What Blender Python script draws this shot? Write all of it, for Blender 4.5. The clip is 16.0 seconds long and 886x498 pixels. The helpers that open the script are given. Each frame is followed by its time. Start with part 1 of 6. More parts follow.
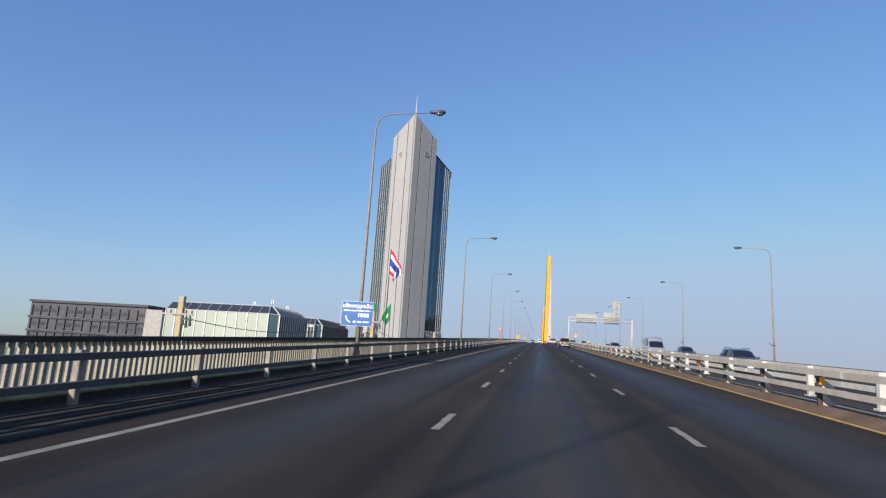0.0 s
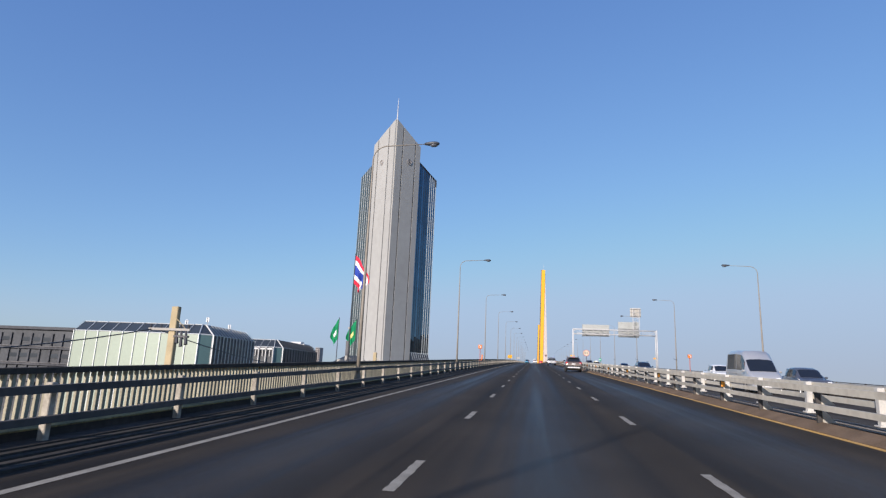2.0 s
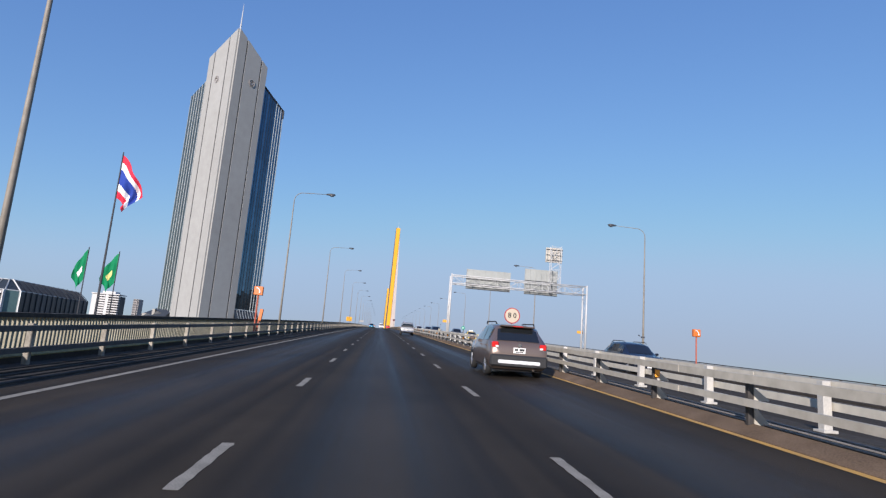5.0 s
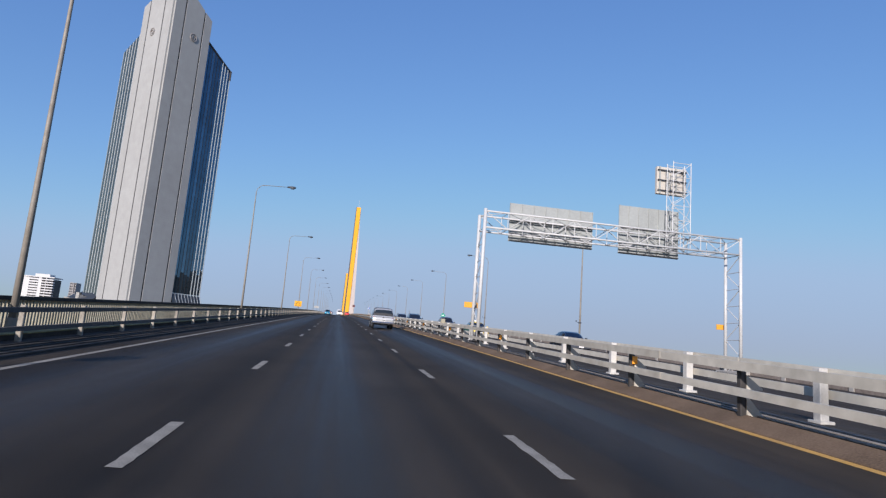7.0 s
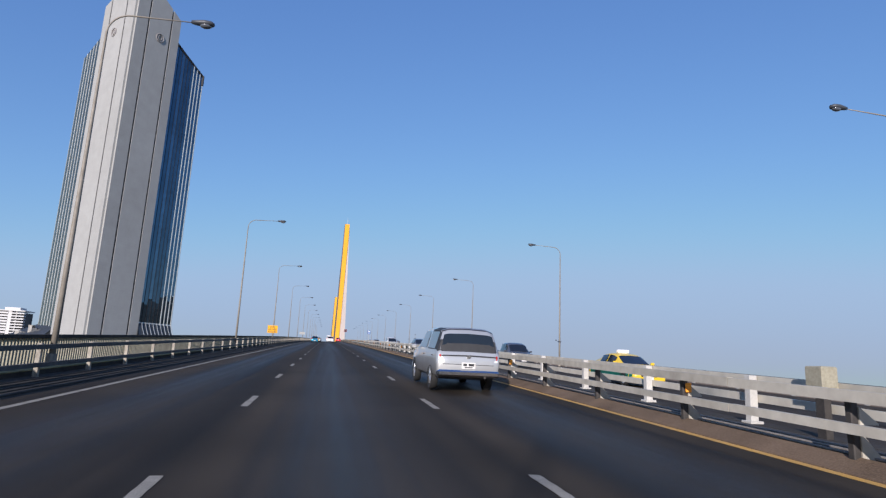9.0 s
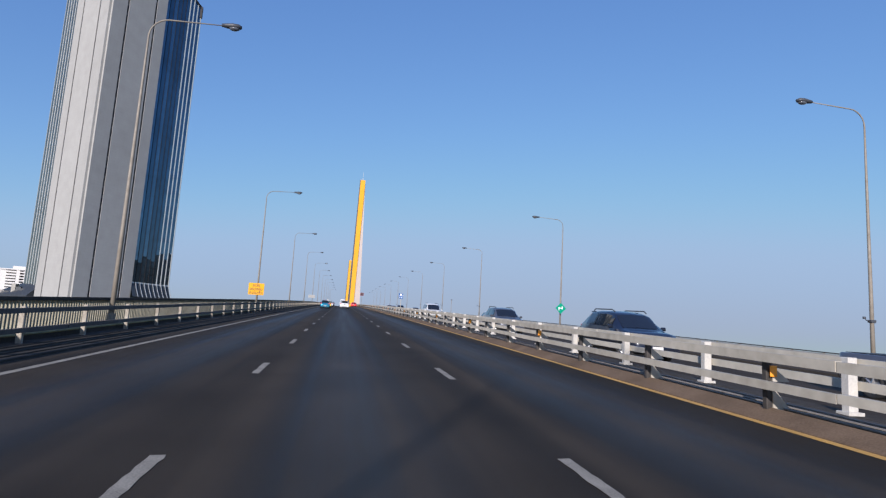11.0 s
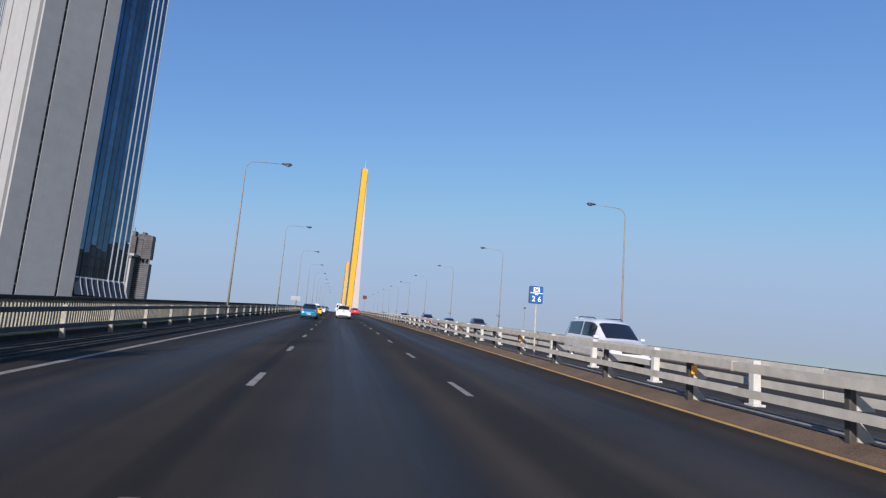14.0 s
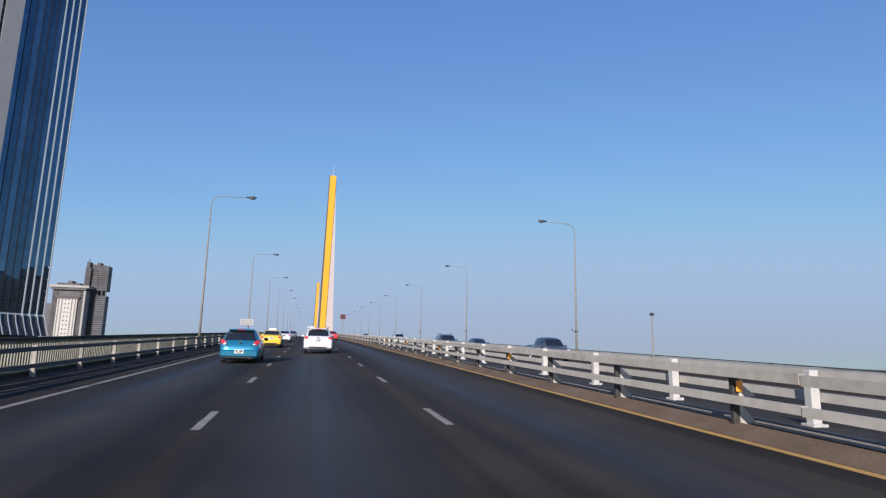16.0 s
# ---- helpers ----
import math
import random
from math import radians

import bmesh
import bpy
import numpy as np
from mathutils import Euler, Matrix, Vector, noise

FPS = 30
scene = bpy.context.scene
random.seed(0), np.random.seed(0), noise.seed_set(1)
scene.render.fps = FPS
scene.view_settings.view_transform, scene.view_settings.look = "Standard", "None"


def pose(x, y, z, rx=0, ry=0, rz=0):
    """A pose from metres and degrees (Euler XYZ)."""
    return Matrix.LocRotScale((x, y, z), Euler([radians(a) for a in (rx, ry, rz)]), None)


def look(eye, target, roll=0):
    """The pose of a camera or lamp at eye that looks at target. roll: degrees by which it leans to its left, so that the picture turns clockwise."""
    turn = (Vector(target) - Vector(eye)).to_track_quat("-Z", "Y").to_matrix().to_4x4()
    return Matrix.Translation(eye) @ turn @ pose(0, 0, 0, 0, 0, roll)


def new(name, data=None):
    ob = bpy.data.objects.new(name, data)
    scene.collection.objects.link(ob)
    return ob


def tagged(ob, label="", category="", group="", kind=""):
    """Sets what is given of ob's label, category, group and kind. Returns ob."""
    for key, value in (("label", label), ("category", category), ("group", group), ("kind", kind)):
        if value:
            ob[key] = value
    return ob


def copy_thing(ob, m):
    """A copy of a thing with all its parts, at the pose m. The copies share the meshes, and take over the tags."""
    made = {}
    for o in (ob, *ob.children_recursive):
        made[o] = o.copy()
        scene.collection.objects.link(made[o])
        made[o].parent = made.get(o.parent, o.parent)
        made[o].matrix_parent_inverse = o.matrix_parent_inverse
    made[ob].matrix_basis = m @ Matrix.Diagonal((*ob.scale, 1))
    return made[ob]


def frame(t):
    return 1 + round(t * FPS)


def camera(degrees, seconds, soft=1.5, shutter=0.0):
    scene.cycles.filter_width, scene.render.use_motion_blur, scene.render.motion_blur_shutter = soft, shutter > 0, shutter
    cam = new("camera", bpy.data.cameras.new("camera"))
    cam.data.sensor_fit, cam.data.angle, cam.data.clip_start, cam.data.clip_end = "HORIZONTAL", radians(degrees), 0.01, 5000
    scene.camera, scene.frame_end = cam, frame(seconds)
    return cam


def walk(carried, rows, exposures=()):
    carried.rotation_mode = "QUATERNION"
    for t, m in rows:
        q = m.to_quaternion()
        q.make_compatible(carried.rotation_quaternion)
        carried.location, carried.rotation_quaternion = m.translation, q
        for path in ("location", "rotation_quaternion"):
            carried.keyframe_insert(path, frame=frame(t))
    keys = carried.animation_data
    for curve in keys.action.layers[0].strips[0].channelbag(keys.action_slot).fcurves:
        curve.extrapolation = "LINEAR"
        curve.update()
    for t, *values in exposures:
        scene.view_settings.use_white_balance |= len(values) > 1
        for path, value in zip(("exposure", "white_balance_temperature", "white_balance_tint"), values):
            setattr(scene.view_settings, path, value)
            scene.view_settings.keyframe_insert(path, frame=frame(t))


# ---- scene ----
# A drive up a bridge approach: camera first, then light, materials, structure, things.
cam = camera(73.13, 16.0, soft=1.3)

# seconds, x, y, z, then the three Euler angles in degrees
PATH = [
    (0.0, -1.729, 0.000, 1.446, 100.53, -3.58, 8.86),
    (0.5, -1.727, 8.950, 1.853, 99.05, -2.87, 8.80),
    (1.0, -1.713, 17.800, 2.248, 98.82, -2.89, 7.41),
    (1.5, -1.641, 26.300, 2.613, 102.16, -2.66, 7.60),
    (2.0, -1.673, 34.745, 3.025, 102.54, -2.44, 8.44),
    (2.5, -1.653, 43.167, 3.385, 104.06, -3.16, 7.60),
    (3.0, -1.651, 51.750, 3.777, 104.23, -3.14, 3.88),
    (3.5, -1.640, 60.000, 4.120, 104.25, -2.65, 0.00),
    (4.0, -1.684, 67.940, 4.430, 104.33, -6.15, -3.55),
    (4.2, -1.650, 71.330, 4.600, 100.13, -6.12, -4.26),
    (6.3, -1.667, 105.537, 6.106, 99.81, -3.12, -7.37),
    (6.5, -1.608, 108.758, 6.235, 99.65, -2.60, -7.43),
    (7.0, -1.611, 116.898, 6.561, 99.03, -4.39, -10.11),
    (7.5, -1.606, 125.140, 6.915, 96.11, -3.74, -9.82),
    (8.0, -1.655, 133.124, 7.281, 97.87, -1.73, -11.06),
    (8.5, -1.703, 141.274, 7.634, 101.12, -1.42, -10.48),
    (8.7, -1.740, 144.740, 7.790, 101.34, -2.45, -10.79),
    (10.8, -1.741, 179.530, 9.265, 97.85, -2.48, -11.57),
    (11.0, -1.731, 182.766, 9.428, 97.83, -3.36, -9.76),
    (11.5, -1.770, 190.816, 9.745, 96.97, -4.81, -9.29),
    (12.0, -1.796, 199.007, 10.086, 97.86, -4.30, -9.56),
    (12.5, -1.859, 207.385, 10.404, 98.02, -3.69, -8.45),
    (13.0, -1.905, 215.781, 10.754, 97.73, -3.87, -8.77),
    (13.5, -1.965, 224.115, 11.085, 98.03, -5.36, -9.37),
    (14.0, -1.941, 232.387, 11.399, 98.51, -4.56, -10.23),
    (14.5, -1.853, 240.593, 11.703, 97.80, -5.42, -12.84),
    (15.0, -1.749, 248.841, 12.006, 98.23, -5.44, -14.79),
    (15.5, -1.750, 257.327, 12.400, 97.96, -4.41, -15.10),
    (16.0, -1.698, 265.620, 12.727, 100.21, -1.23, -12.57),
]
walk(cam, [(t, pose(x, y, z, a, b, c)) for t, x, y, z, a, b, c in PATH], exposures=[(0.0, 0.43, 5700, 18), (4.2, 0.39, 5600, 18), (7.0, 0.30, 5450, 19), (16.0, 0.30, 5450, 19)])

# ---- light: a low sun behind and to the left, clear sky ----
SUN_ELEV = radians(18.3)
TO_SUN = Vector((-0.41 * math.cos(SUN_ELEV), -0.912 * math.cos(SUN_ELEV), math.sin(SUN_ELEV)))
world = bpy.data.worlds.new("sky")
scene.world = world
world.use_nodes = True
wn, wl = world.node_tree.nodes, world.node_tree.links
sky = wn.new("ShaderNodeTexSky")
sky.sky_type = "NISHITA"
sky.sun_disc = False
sky.sun_elevation = SUN_ELEV
sky.sun_rotation = math.atan2(TO_SUN.x, TO_SUN.y)
sky.air_density = 1.0
sky.dust_density = 0.4
sky.ozone_density = 3.0
wn["Background"].inputs["Strength"].default_value = 0.12
# the haze over the city evens out the sky towards the horizon and greys it there
split, join = wn.new("ShaderNodeSeparateColor"), wn.new("ShaderNodeCombineColor")
wl.new(sky.outputs["Color"], split.inputs["Color"])
murk = wn.new("ShaderNodeMath")
murk.operation = "SUBTRACT"
murk.use_clamp = False
wl.new(split.outputs["Red"], murk.inputs[0])
murk.inputs[1].default_value = 1.7
above = wn.new("ShaderNodeMath")
above.operation = "MAXIMUM"
wl.new(murk.outputs[0], above.inputs[0])
above.inputs[1].default_value = 0.0
for channel, power, gain, top, soft, loss in (("Red", 0.82, 1.01, 2.7, 0.6, 0.0), ("Green", 0.76, 1.19, 3.65, 0.8, 0.115), ("Blue", 0.5, 1.84, 4.26, 0.8, 0.20)):
    soften, level, limit, dim = [wn.new("ShaderNodeMath") for _ in range(4)]
    soften.operation, level.operation, limit.operation, dim.operation = "POWER", "MULTIPLY", "SMOOTH_MIN", "MULTIPLY_ADD"
    soften.inputs[1].default_value, level.inputs[1].default_value = power, gain
    limit.inputs[1].default_value, limit.inputs[2].default_value = top, soft
    dim.inputs[1].default_value = -loss
    wl.new(split.outputs[channel], soften.inputs[0])
    wl.new(soften.outputs[0], level.inputs[0])
    wl.new(level.outputs[0], limit.inputs[0])
    wl.new(above.outputs[0], dim.inputs[0])
    wl.new(limit.outputs[0], dim.inputs[2])
    wl.new(dim.outputs[0], join.inputs[channel])
wl.new(join.outputs["Color"], wn["Background"].inputs["Color"])
sun_data = bpy.data.lights.new("sun", "SUN")
sun_data.energy = 4.9
sun_data.angle = radians(0.9)
sun_data.color = (1.0, 0.87, 0.68)
sun = new("sun", sun_data)
sun.matrix_world = look((0, 0, 60), Vector((0, 0, 60)) - TO_SUN)


# ---- materials ----
def mat(name, color, rough=0.6, metal=0.0, var=0.12, scale=3.0, fine=60.0, bump=0.0, coat=0.0, spec=0.5, tint=None, vary_object=0.0):
    """A surface with two scales of variation in colour and roughness, and fine relief. tint: a second colour, in large patches."""
    m = bpy.data.materials.new(name)
    m.use_nodes = True
    nt = m.node_tree
    b = nt.nodes["Principled BSDF"]
    tc = nt.nodes.new("ShaderNodeTexCoord")
    n1, n2 = nt.nodes.new("ShaderNodeTexNoise"), nt.nodes.new("ShaderNodeTexNoise")
    n1.inputs["Scale"].default_value, n1.inputs["Detail"].default_value = scale, 6
    n2.inputs["Scale"].default_value, n2.inputs["Detail"].default_value = fine, 3
    for n in (n1, n2):
        nt.links.new(tc.outputs["Object"], n.inputs["Vector"])
    add = nt.nodes.new("ShaderNodeMath")
    add.operation = "ADD"
    nt.links.new(n1.outputs["Fac"], add.inputs[0])
    nt.links.new(n2.outputs["Fac"], add.inputs[1])
    ramp = nt.nodes.new("ShaderNodeMapRange")
    ramp.inputs["From Min"].default_value, ramp.inputs["From Max"].default_value = 0.6, 1.4
    nt.links.new(add.outputs[0], ramp.inputs["Value"])
    mix = nt.nodes.new("ShaderNodeMix")
    mix.data_type = "RGBA"
    c = Vector(color)
    t = Vector(tint) if tint else c * (1 - 2 * var)
    mix.inputs["A"].default_value = (*(c * (1 + var)), 1)
    mix.inputs["B"].default_value = (*t, 1)
    nt.links.new(ramp.outputs["Result"], mix.inputs["Factor"])
    out = mix.outputs["Result"]
    if vary_object:
        info = nt.nodes.new("ShaderNodeObjectInfo")
        mr = nt.nodes.new("ShaderNodeMapRange")
        mr.inputs["To Min"].default_value, mr.inputs["To Max"].default_value = 1 - vary_object, 1 + vary_object
        nt.links.new(info.outputs["Random"], mr.inputs["Value"])
        hsv = nt.nodes.new("ShaderNodeHueSaturation")
        nt.links.new(mr.outputs["Result"], hsv.inputs["Value"])
        nt.links.new(out, hsv.inputs["Color"])
        out = hsv.outputs["Color"]
    nt.links.new(out, b.inputs["Base Color"])
    rr = nt.nodes.new("ShaderNodeMapRange")
    rr.inputs["From Min"].default_value, rr.inputs["From Max"].default_value = 0.6, 1.4
    rr.inputs["To Min"].default_value, rr.inputs["To Max"].default_value = max(0.02, rough * 0.85), min(1, rough * 1.15)
    nt.links.new(add.outputs[0], rr.inputs["Value"])
    nt.links.new(rr.outputs["Result"], b.inputs["Roughness"])
    b.inputs["Metallic"].default_value = metal
    b.inputs["Coat Weight"].default_value = coat
    b.inputs["Coat Roughness"].default_value = 0.06
    b.inputs["Specular IOR Level"].default_value = spec
    if bump:
        bp = nt.nodes.new("ShaderNodeBump")
        bp.inputs["Strength"].default_value = bump
        bp.inputs["Distance"].default_value = 0.02
        nt.links.new(n2.outputs["Fac"], bp.inputs["Height"])
        nt.links.new(bp.outputs["Normal"], b.inputs["Normal"])
    return m


def asphalt_material():
    """Worn asphalt: coarse grain, long dark oil tracks along each lane, patches."""
    m = mat("asphalt", (0.037, 0.0295, 0.0215), 0.75, var=0.25, scale=0.35, fine=140, bump=0.4, spec=0.17)
    nt = m.node_tree
    b = nt.nodes["Principled BSDF"]
    src = b.inputs["Base Color"].links[0].from_socket
    tc = nt.nodes.new("ShaderNodeTexCoord")
    sep = nt.nodes.new("ShaderNodeSeparateXYZ")
    nt.links.new(tc.outputs["Object"], sep.inputs[0])
    mp = nt.nodes.new("ShaderNodeMapping")
    mp.inputs["Scale"].default_value = (1.6, 0.02, 0.02)
    nt.links.new(tc.outputs["Object"], mp.inputs["Vector"])
    st = nt.nodes.new("ShaderNodeTexNoise")
    st.inputs["Scale"].default_value, st.inputs["Detail"].default_value = 1.0, 5
    nt.links.new(mp.outputs[0], st.inputs["Vector"])
    mr = nt.nodes.new("ShaderNodeMapRange")
    mr.inputs["From Min"].default_value, mr.inputs["From Max"].default_value = 0.35, 0.65
    mr.inputs["To Min"].default_value, mr.inputs["To Max"].default_value = 0.55, 1.45
    nt.links.new(st.outputs["Fac"], mr.inputs["Value"])
    mul = nt.nodes.new("ShaderNodeMix")
    mul.data_type, mul.blend_type = "RGBA", "MULTIPLY"
    mul.inputs["Factor"].default_value = 1
    nt.links.new(src, mul.inputs["A"])
    nt.links.new(mr.outputs["Result"], mul.inputs["B"])
    nt.links.new(mul.outputs["Result"], b.inputs["Base Color"])
    mr2 = nt.nodes.new("ShaderNodeMapRange")
    mr2.inputs["From Min"].default_value, mr2.inputs["From Max"].default_value = 0.35, 0.65
    mr2.inputs["To Min"].default_value, mr2.inputs["To Max"].default_value = 0.6, 0.82
    nt.links.new(st.outputs["Fac"], mr2.inputs["Value"])
    # the middle of each lane is rubbed smoother than the wheel tracks
    turn, wave, lane = nt.nodes.new("ShaderNodeMath"), nt.nodes.new("ShaderNodeMath"), nt.nodes.new("ShaderNodeMath")
    turn.operation, wave.operation, lane.operation = "MULTIPLY_ADD", "COSINE", "MULTIPLY_ADD"
    turn.inputs[1].default_value, turn.inputs[2].default_value = 2 * math.pi / 3.855, 2 * math.pi * 1.5 / 3.855
    lane.inputs[1].default_value = -0.19
    nt.links.new(sep.outputs["X"], turn.inputs[0])
    nt.links.new(turn.outputs[0], wave.inputs[0])
    nt.links.new(wave.outputs[0], lane.inputs[0])
    nt.links.new(mr2.outputs["Result"], lane.inputs[2])
    nt.links.new(lane.outputs[0], b.inputs["Roughness"])
    return m


def stone_cladding():
    """Pale stone slabs, about 1.5 m by 1.2 m, with fine darker joints."""
    m = mat("pale_stone_cladding", (0.357, 0.352, 0.328), 0.8, var=0.05, scale=0.04, fine=0.25, tint=(0.318, 0.313, 0.292), vary_object=0.04)
    nt = m.node_tree
    b = nt.nodes["Principled BSDF"]
    src = b.inputs["Base Color"].links[0].from_socket
    tc, sep, com = nt.nodes.new("ShaderNodeTexCoord"), nt.nodes.new("ShaderNodeSeparateXYZ"), nt.nodes.new("ShaderNodeCombineXYZ")
    run = nt.nodes.new("ShaderNodeMath")
    run.operation = "MULTIPLY"
    run.inputs[1].default_value = 1.35
    nt.links.new(tc.outputs["Object"], sep.inputs[0])
    nt.links.new(sep.outputs["Y"], run.inputs[0])
    nt.links.new(run.outputs[0], com.inputs["X"])
    nt.links.new(sep.outputs["Z"], com.inputs["Y"])
    slabs = nt.nodes.new("ShaderNodeTexBrick")
    slabs.offset = 0.0
    slabs.inputs["Color1"].default_value, slabs.inputs["Color2"].default_value, slabs.inputs["Mortar"].default_value = (1, 1, 1, 1), (0.975, 0.975, 0.98, 1), (0.92, 0.92, 0.92, 1)
    slabs.inputs["Scale"].default_value, slabs.inputs["Mortar Size"].default_value = 1.0, 0.035
    slabs.inputs["Brick Width"].default_value, slabs.inputs["Row Height"].default_value = 1.5, 1.2
    nt.links.new(com.outputs[0], slabs.inputs["Vector"])
    mul = nt.nodes.new("ShaderNodeMix")
    mul.data_type, mul.blend_type = "RGBA", "MULTIPLY"
    mul.inputs["Factor"].default_value = 1
    nt.links.new(src, mul.inputs["A"])
    nt.links.new(slabs.outputs["Color"], mul.inputs["B"])
    nt.links.new(mul.outputs["Result"], b.inputs["Base Color"])
    return m


ASPHALT = asphalt_material()
ASPHALT_OLD = mat("bleached_asphalt", (0.055, 0.044, 0.034), 0.88, var=0.25, scale=0.4, fine=60, bump=0.3, spec=0.1)
SHOULDER = mat("dusty_shoulder", (0.175, 0.122, 0.078), 0.9, var=0.25, scale=1.2, fine=40, bump=0.5, spec=0.15)
PAINT_WHITE = mat("road_paint_white", (0.31, 0.28, 0.22), 0.8, var=0.25, scale=2.5, fine=50, tint=(0.135, 0.12, 0.095))
PAINT_YELLOW = mat("road_paint_yellow", (0.58, 0.33, 0.06), 0.7, var=0.1, scale=1.5, fine=40, tint=(0.36, 0.22, 0.07))
CONCRETE = mat("concrete", (0.40, 0.38, 0.34), 0.85, var=0.12, scale=0.8, fine=30, bump=0.3, tint=(0.24, 0.225, 0.20))
CREAM = mat("cream_painted_concrete", (0.355, 0.325, 0.235), 0.85, var=0.1, scale=1.5, fine=25, bump=0.2, tint=(0.21, 0.19, 0.13), vary_object=0.16)
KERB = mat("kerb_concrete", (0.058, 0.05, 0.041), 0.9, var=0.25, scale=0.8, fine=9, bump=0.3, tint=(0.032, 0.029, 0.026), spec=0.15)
RAIL = mat("galvanised_beam", (0.49, 0.45, 0.365), 0.7, var=0.12, scale=0.5, fine=4, tint=(0.34, 0.305, 0.24), vary_object=0.1)
RAIL_PALE = mat("pale_painted_beam", (0.54, 0.50, 0.41), 0.7, var=0.12, scale=0.5, fine=4, tint=(0.41, 0.375, 0.30), vary_object=0.1)
# left rail's beams only, far darker than RAIL
RAIL_LEFT = mat("dull_dark_beam", (0.075, 0.066, 0.058), 0.75, metal=0.0, var=0.15, scale=0.7, fine=6, tint=(0.05, 0.045, 0.04), vary_object=0.12)
# shade inside the median posts' H-sections is put into this dark colour
RAIL_DARK = mat("dark_post_steel", (0.055, 0.048, 0.042), 0.7, metal=0.1, var=0.2, scale=3, fine=14, tint=(0.035, 0.031, 0.027), vary_object=0.15)
POST_WHITE = mat("white_painted_post", (0.53, 0.51, 0.46), 0.6, var=0.08, scale=4, fine=30, tint=(0.42, 0.40, 0.36), vary_object=0.08)
STEEL_WHITE = mat("white_painted_steel", (0.55, 0.55, 0.53), 0.5, var=0.06, scale=2, fine=20, tint=(0.42, 0.41, 0.39))
POLE = mat("lamp_pole_steel", (0.27, 0.24, 0.195), 0.65, metal=0.1, var=0.1, scale=0.8, fine=6, tint=(0.19, 0.165, 0.13))
PLATE_GREY = mat("pale_grey_lip", (0.30, 0.27, 0.235), 0.85, var=0.15, scale=1.0, fine=9, tint=(0.18, 0.16, 0.14))
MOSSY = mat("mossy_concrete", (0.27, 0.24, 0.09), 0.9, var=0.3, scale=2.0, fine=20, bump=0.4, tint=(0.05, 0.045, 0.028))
# near-black that carries the median grooves' shade; serves other dark strips too
GROOVE = mat("dark_groove", (0.035, 0.031, 0.028), 0.9, var=0.2, scale=0.8, fine=9)
BOARD_CREAM = mat("faded_cream_board", (0.50, 0.46, 0.39), 0.6, var=0.06, scale=2, fine=20)
PARAPET_BROWN = mat("weathered_brown_concrete", (0.25, 0.205, 0.17), 0.9, var=0.2, scale=0.6, fine=6, bump=0.3, tint=(0.14, 0.115, 0.095))
AMBER_BOARD = mat("amber_board_sheet", (0.72, 0.34, 0.02), 0.5, var=0.06, scale=4, fine=30)
POST_OLD = mat("stained_cream_post", (0.36, 0.325, 0.26), 0.8, var=0.15, scale=4, fine=20, tint=(0.20, 0.175, 0.14), vary_object=0.2)
LAMP_GREY = mat("lamp_housing", (0.06, 0.065, 0.075), 0.5, var=0.15, scale=4, fine=40)
LAMP_GLASS = mat("lamp_glass", (0.10, 0.11, 0.13), 0.2, var=0.05, coat=0.5)
ALU = mat("sign_back_aluminium", (0.36, 0.37, 0.345), 0.55, metal=0.15, var=0.1, scale=0.8, fine=15, tint=(0.28, 0.29, 0.27))
DARK_STEEL = mat("dark_steel", (0.07, 0.07, 0.075), 0.55, metal=0.4, var=0.2, scale=3, fine=30)
ORANGE = mat("orange_reflector", (0.95, 0.36, 0.02), 0.4, var=0.06, scale=6, fine=40)
ORANGE_BOX = mat("orange_plastic_panel", (0.62, 0.16, 0.018), 0.45, var=0.06, scale=3, fine=40)
SIGN_YELLOW = mat("yellow_sign_sheet", (0.72, 0.37, 0.0), 0.6, var=0.05, scale=2, fine=30, spec=0.2)
SIGN_BLUE = mat("blue_sign_sheet", (0.010, 0.10, 0.33), 0.55, var=0.06, scale=2, fine=30)
SIGN_WHITE = mat("white_sign_sheet", (0.80, 0.80, 0.79), 0.45, var=0.03, scale=2, fine=30)
SIGN_CREAM = mat("yellowed_sign_sheet", (0.52, 0.44, 0.33), 0.5, var=0.05, scale=2, fine=30)
SIGN_RING = mat("faded_red_sign_ring", (0.36, 0.03, 0.035), 0.5, var=0.08, scale=3, fine=30)
SIGN_DEEP_RED = mat("dark_red_sign_sheet", (0.13, 0.012, 0.02), 0.5, var=0.08, scale=2, fine=30)
SIGN_GREEN = mat("green_sign_sheet", (0.0, 0.28, 0.16), 0.45, var=0.06, scale=2, fine=30)
SIGN_BLACK = mat("black_lettering", (0.02, 0.02, 0.02), 0.5, var=0.05)
SIGN_BROWN = mat("dark_red_lettering", (0.13, 0.03, 0.012), 0.5, var=0.05)
RUST_RED = mat("rusty_red_paint", (0.42, 0.10, 0.05), 0.65, var=0.2, scale=3, fine=30)
PYLON_YELLOW = mat("yellow_painted_steel", (0.74, 0.37, 0.012), 0.6, var=0.04, scale=0.12, fine=2, tint=(0.69, 0.33, 0.012), spec=0.2)
PYLON_PALE = mat("pale_painted_steel", (0.47, 0.405, 0.36), 0.6, var=0.04, scale=0.12, fine=2, tint=(0.43, 0.37, 0.33))
CABLE = mat("cable_sheath", (0.05, 0.05, 0.055), 0.5, var=0.1)
TOWER_STONE = stone_cladding()
TOWER_GROOVE = mat("dark_window_strip", (0.026, 0.026, 0.029), 0.55, var=0.1, spec=0.15)
TOWER_GLASS = mat("blue_curtain_glass", (0.075, 0.14, 0.20), 0.08, metal=0.85, var=0.25, scale=0.05, fine=0.5, coat=0.6, spec=0.9, vary_object=0.25)
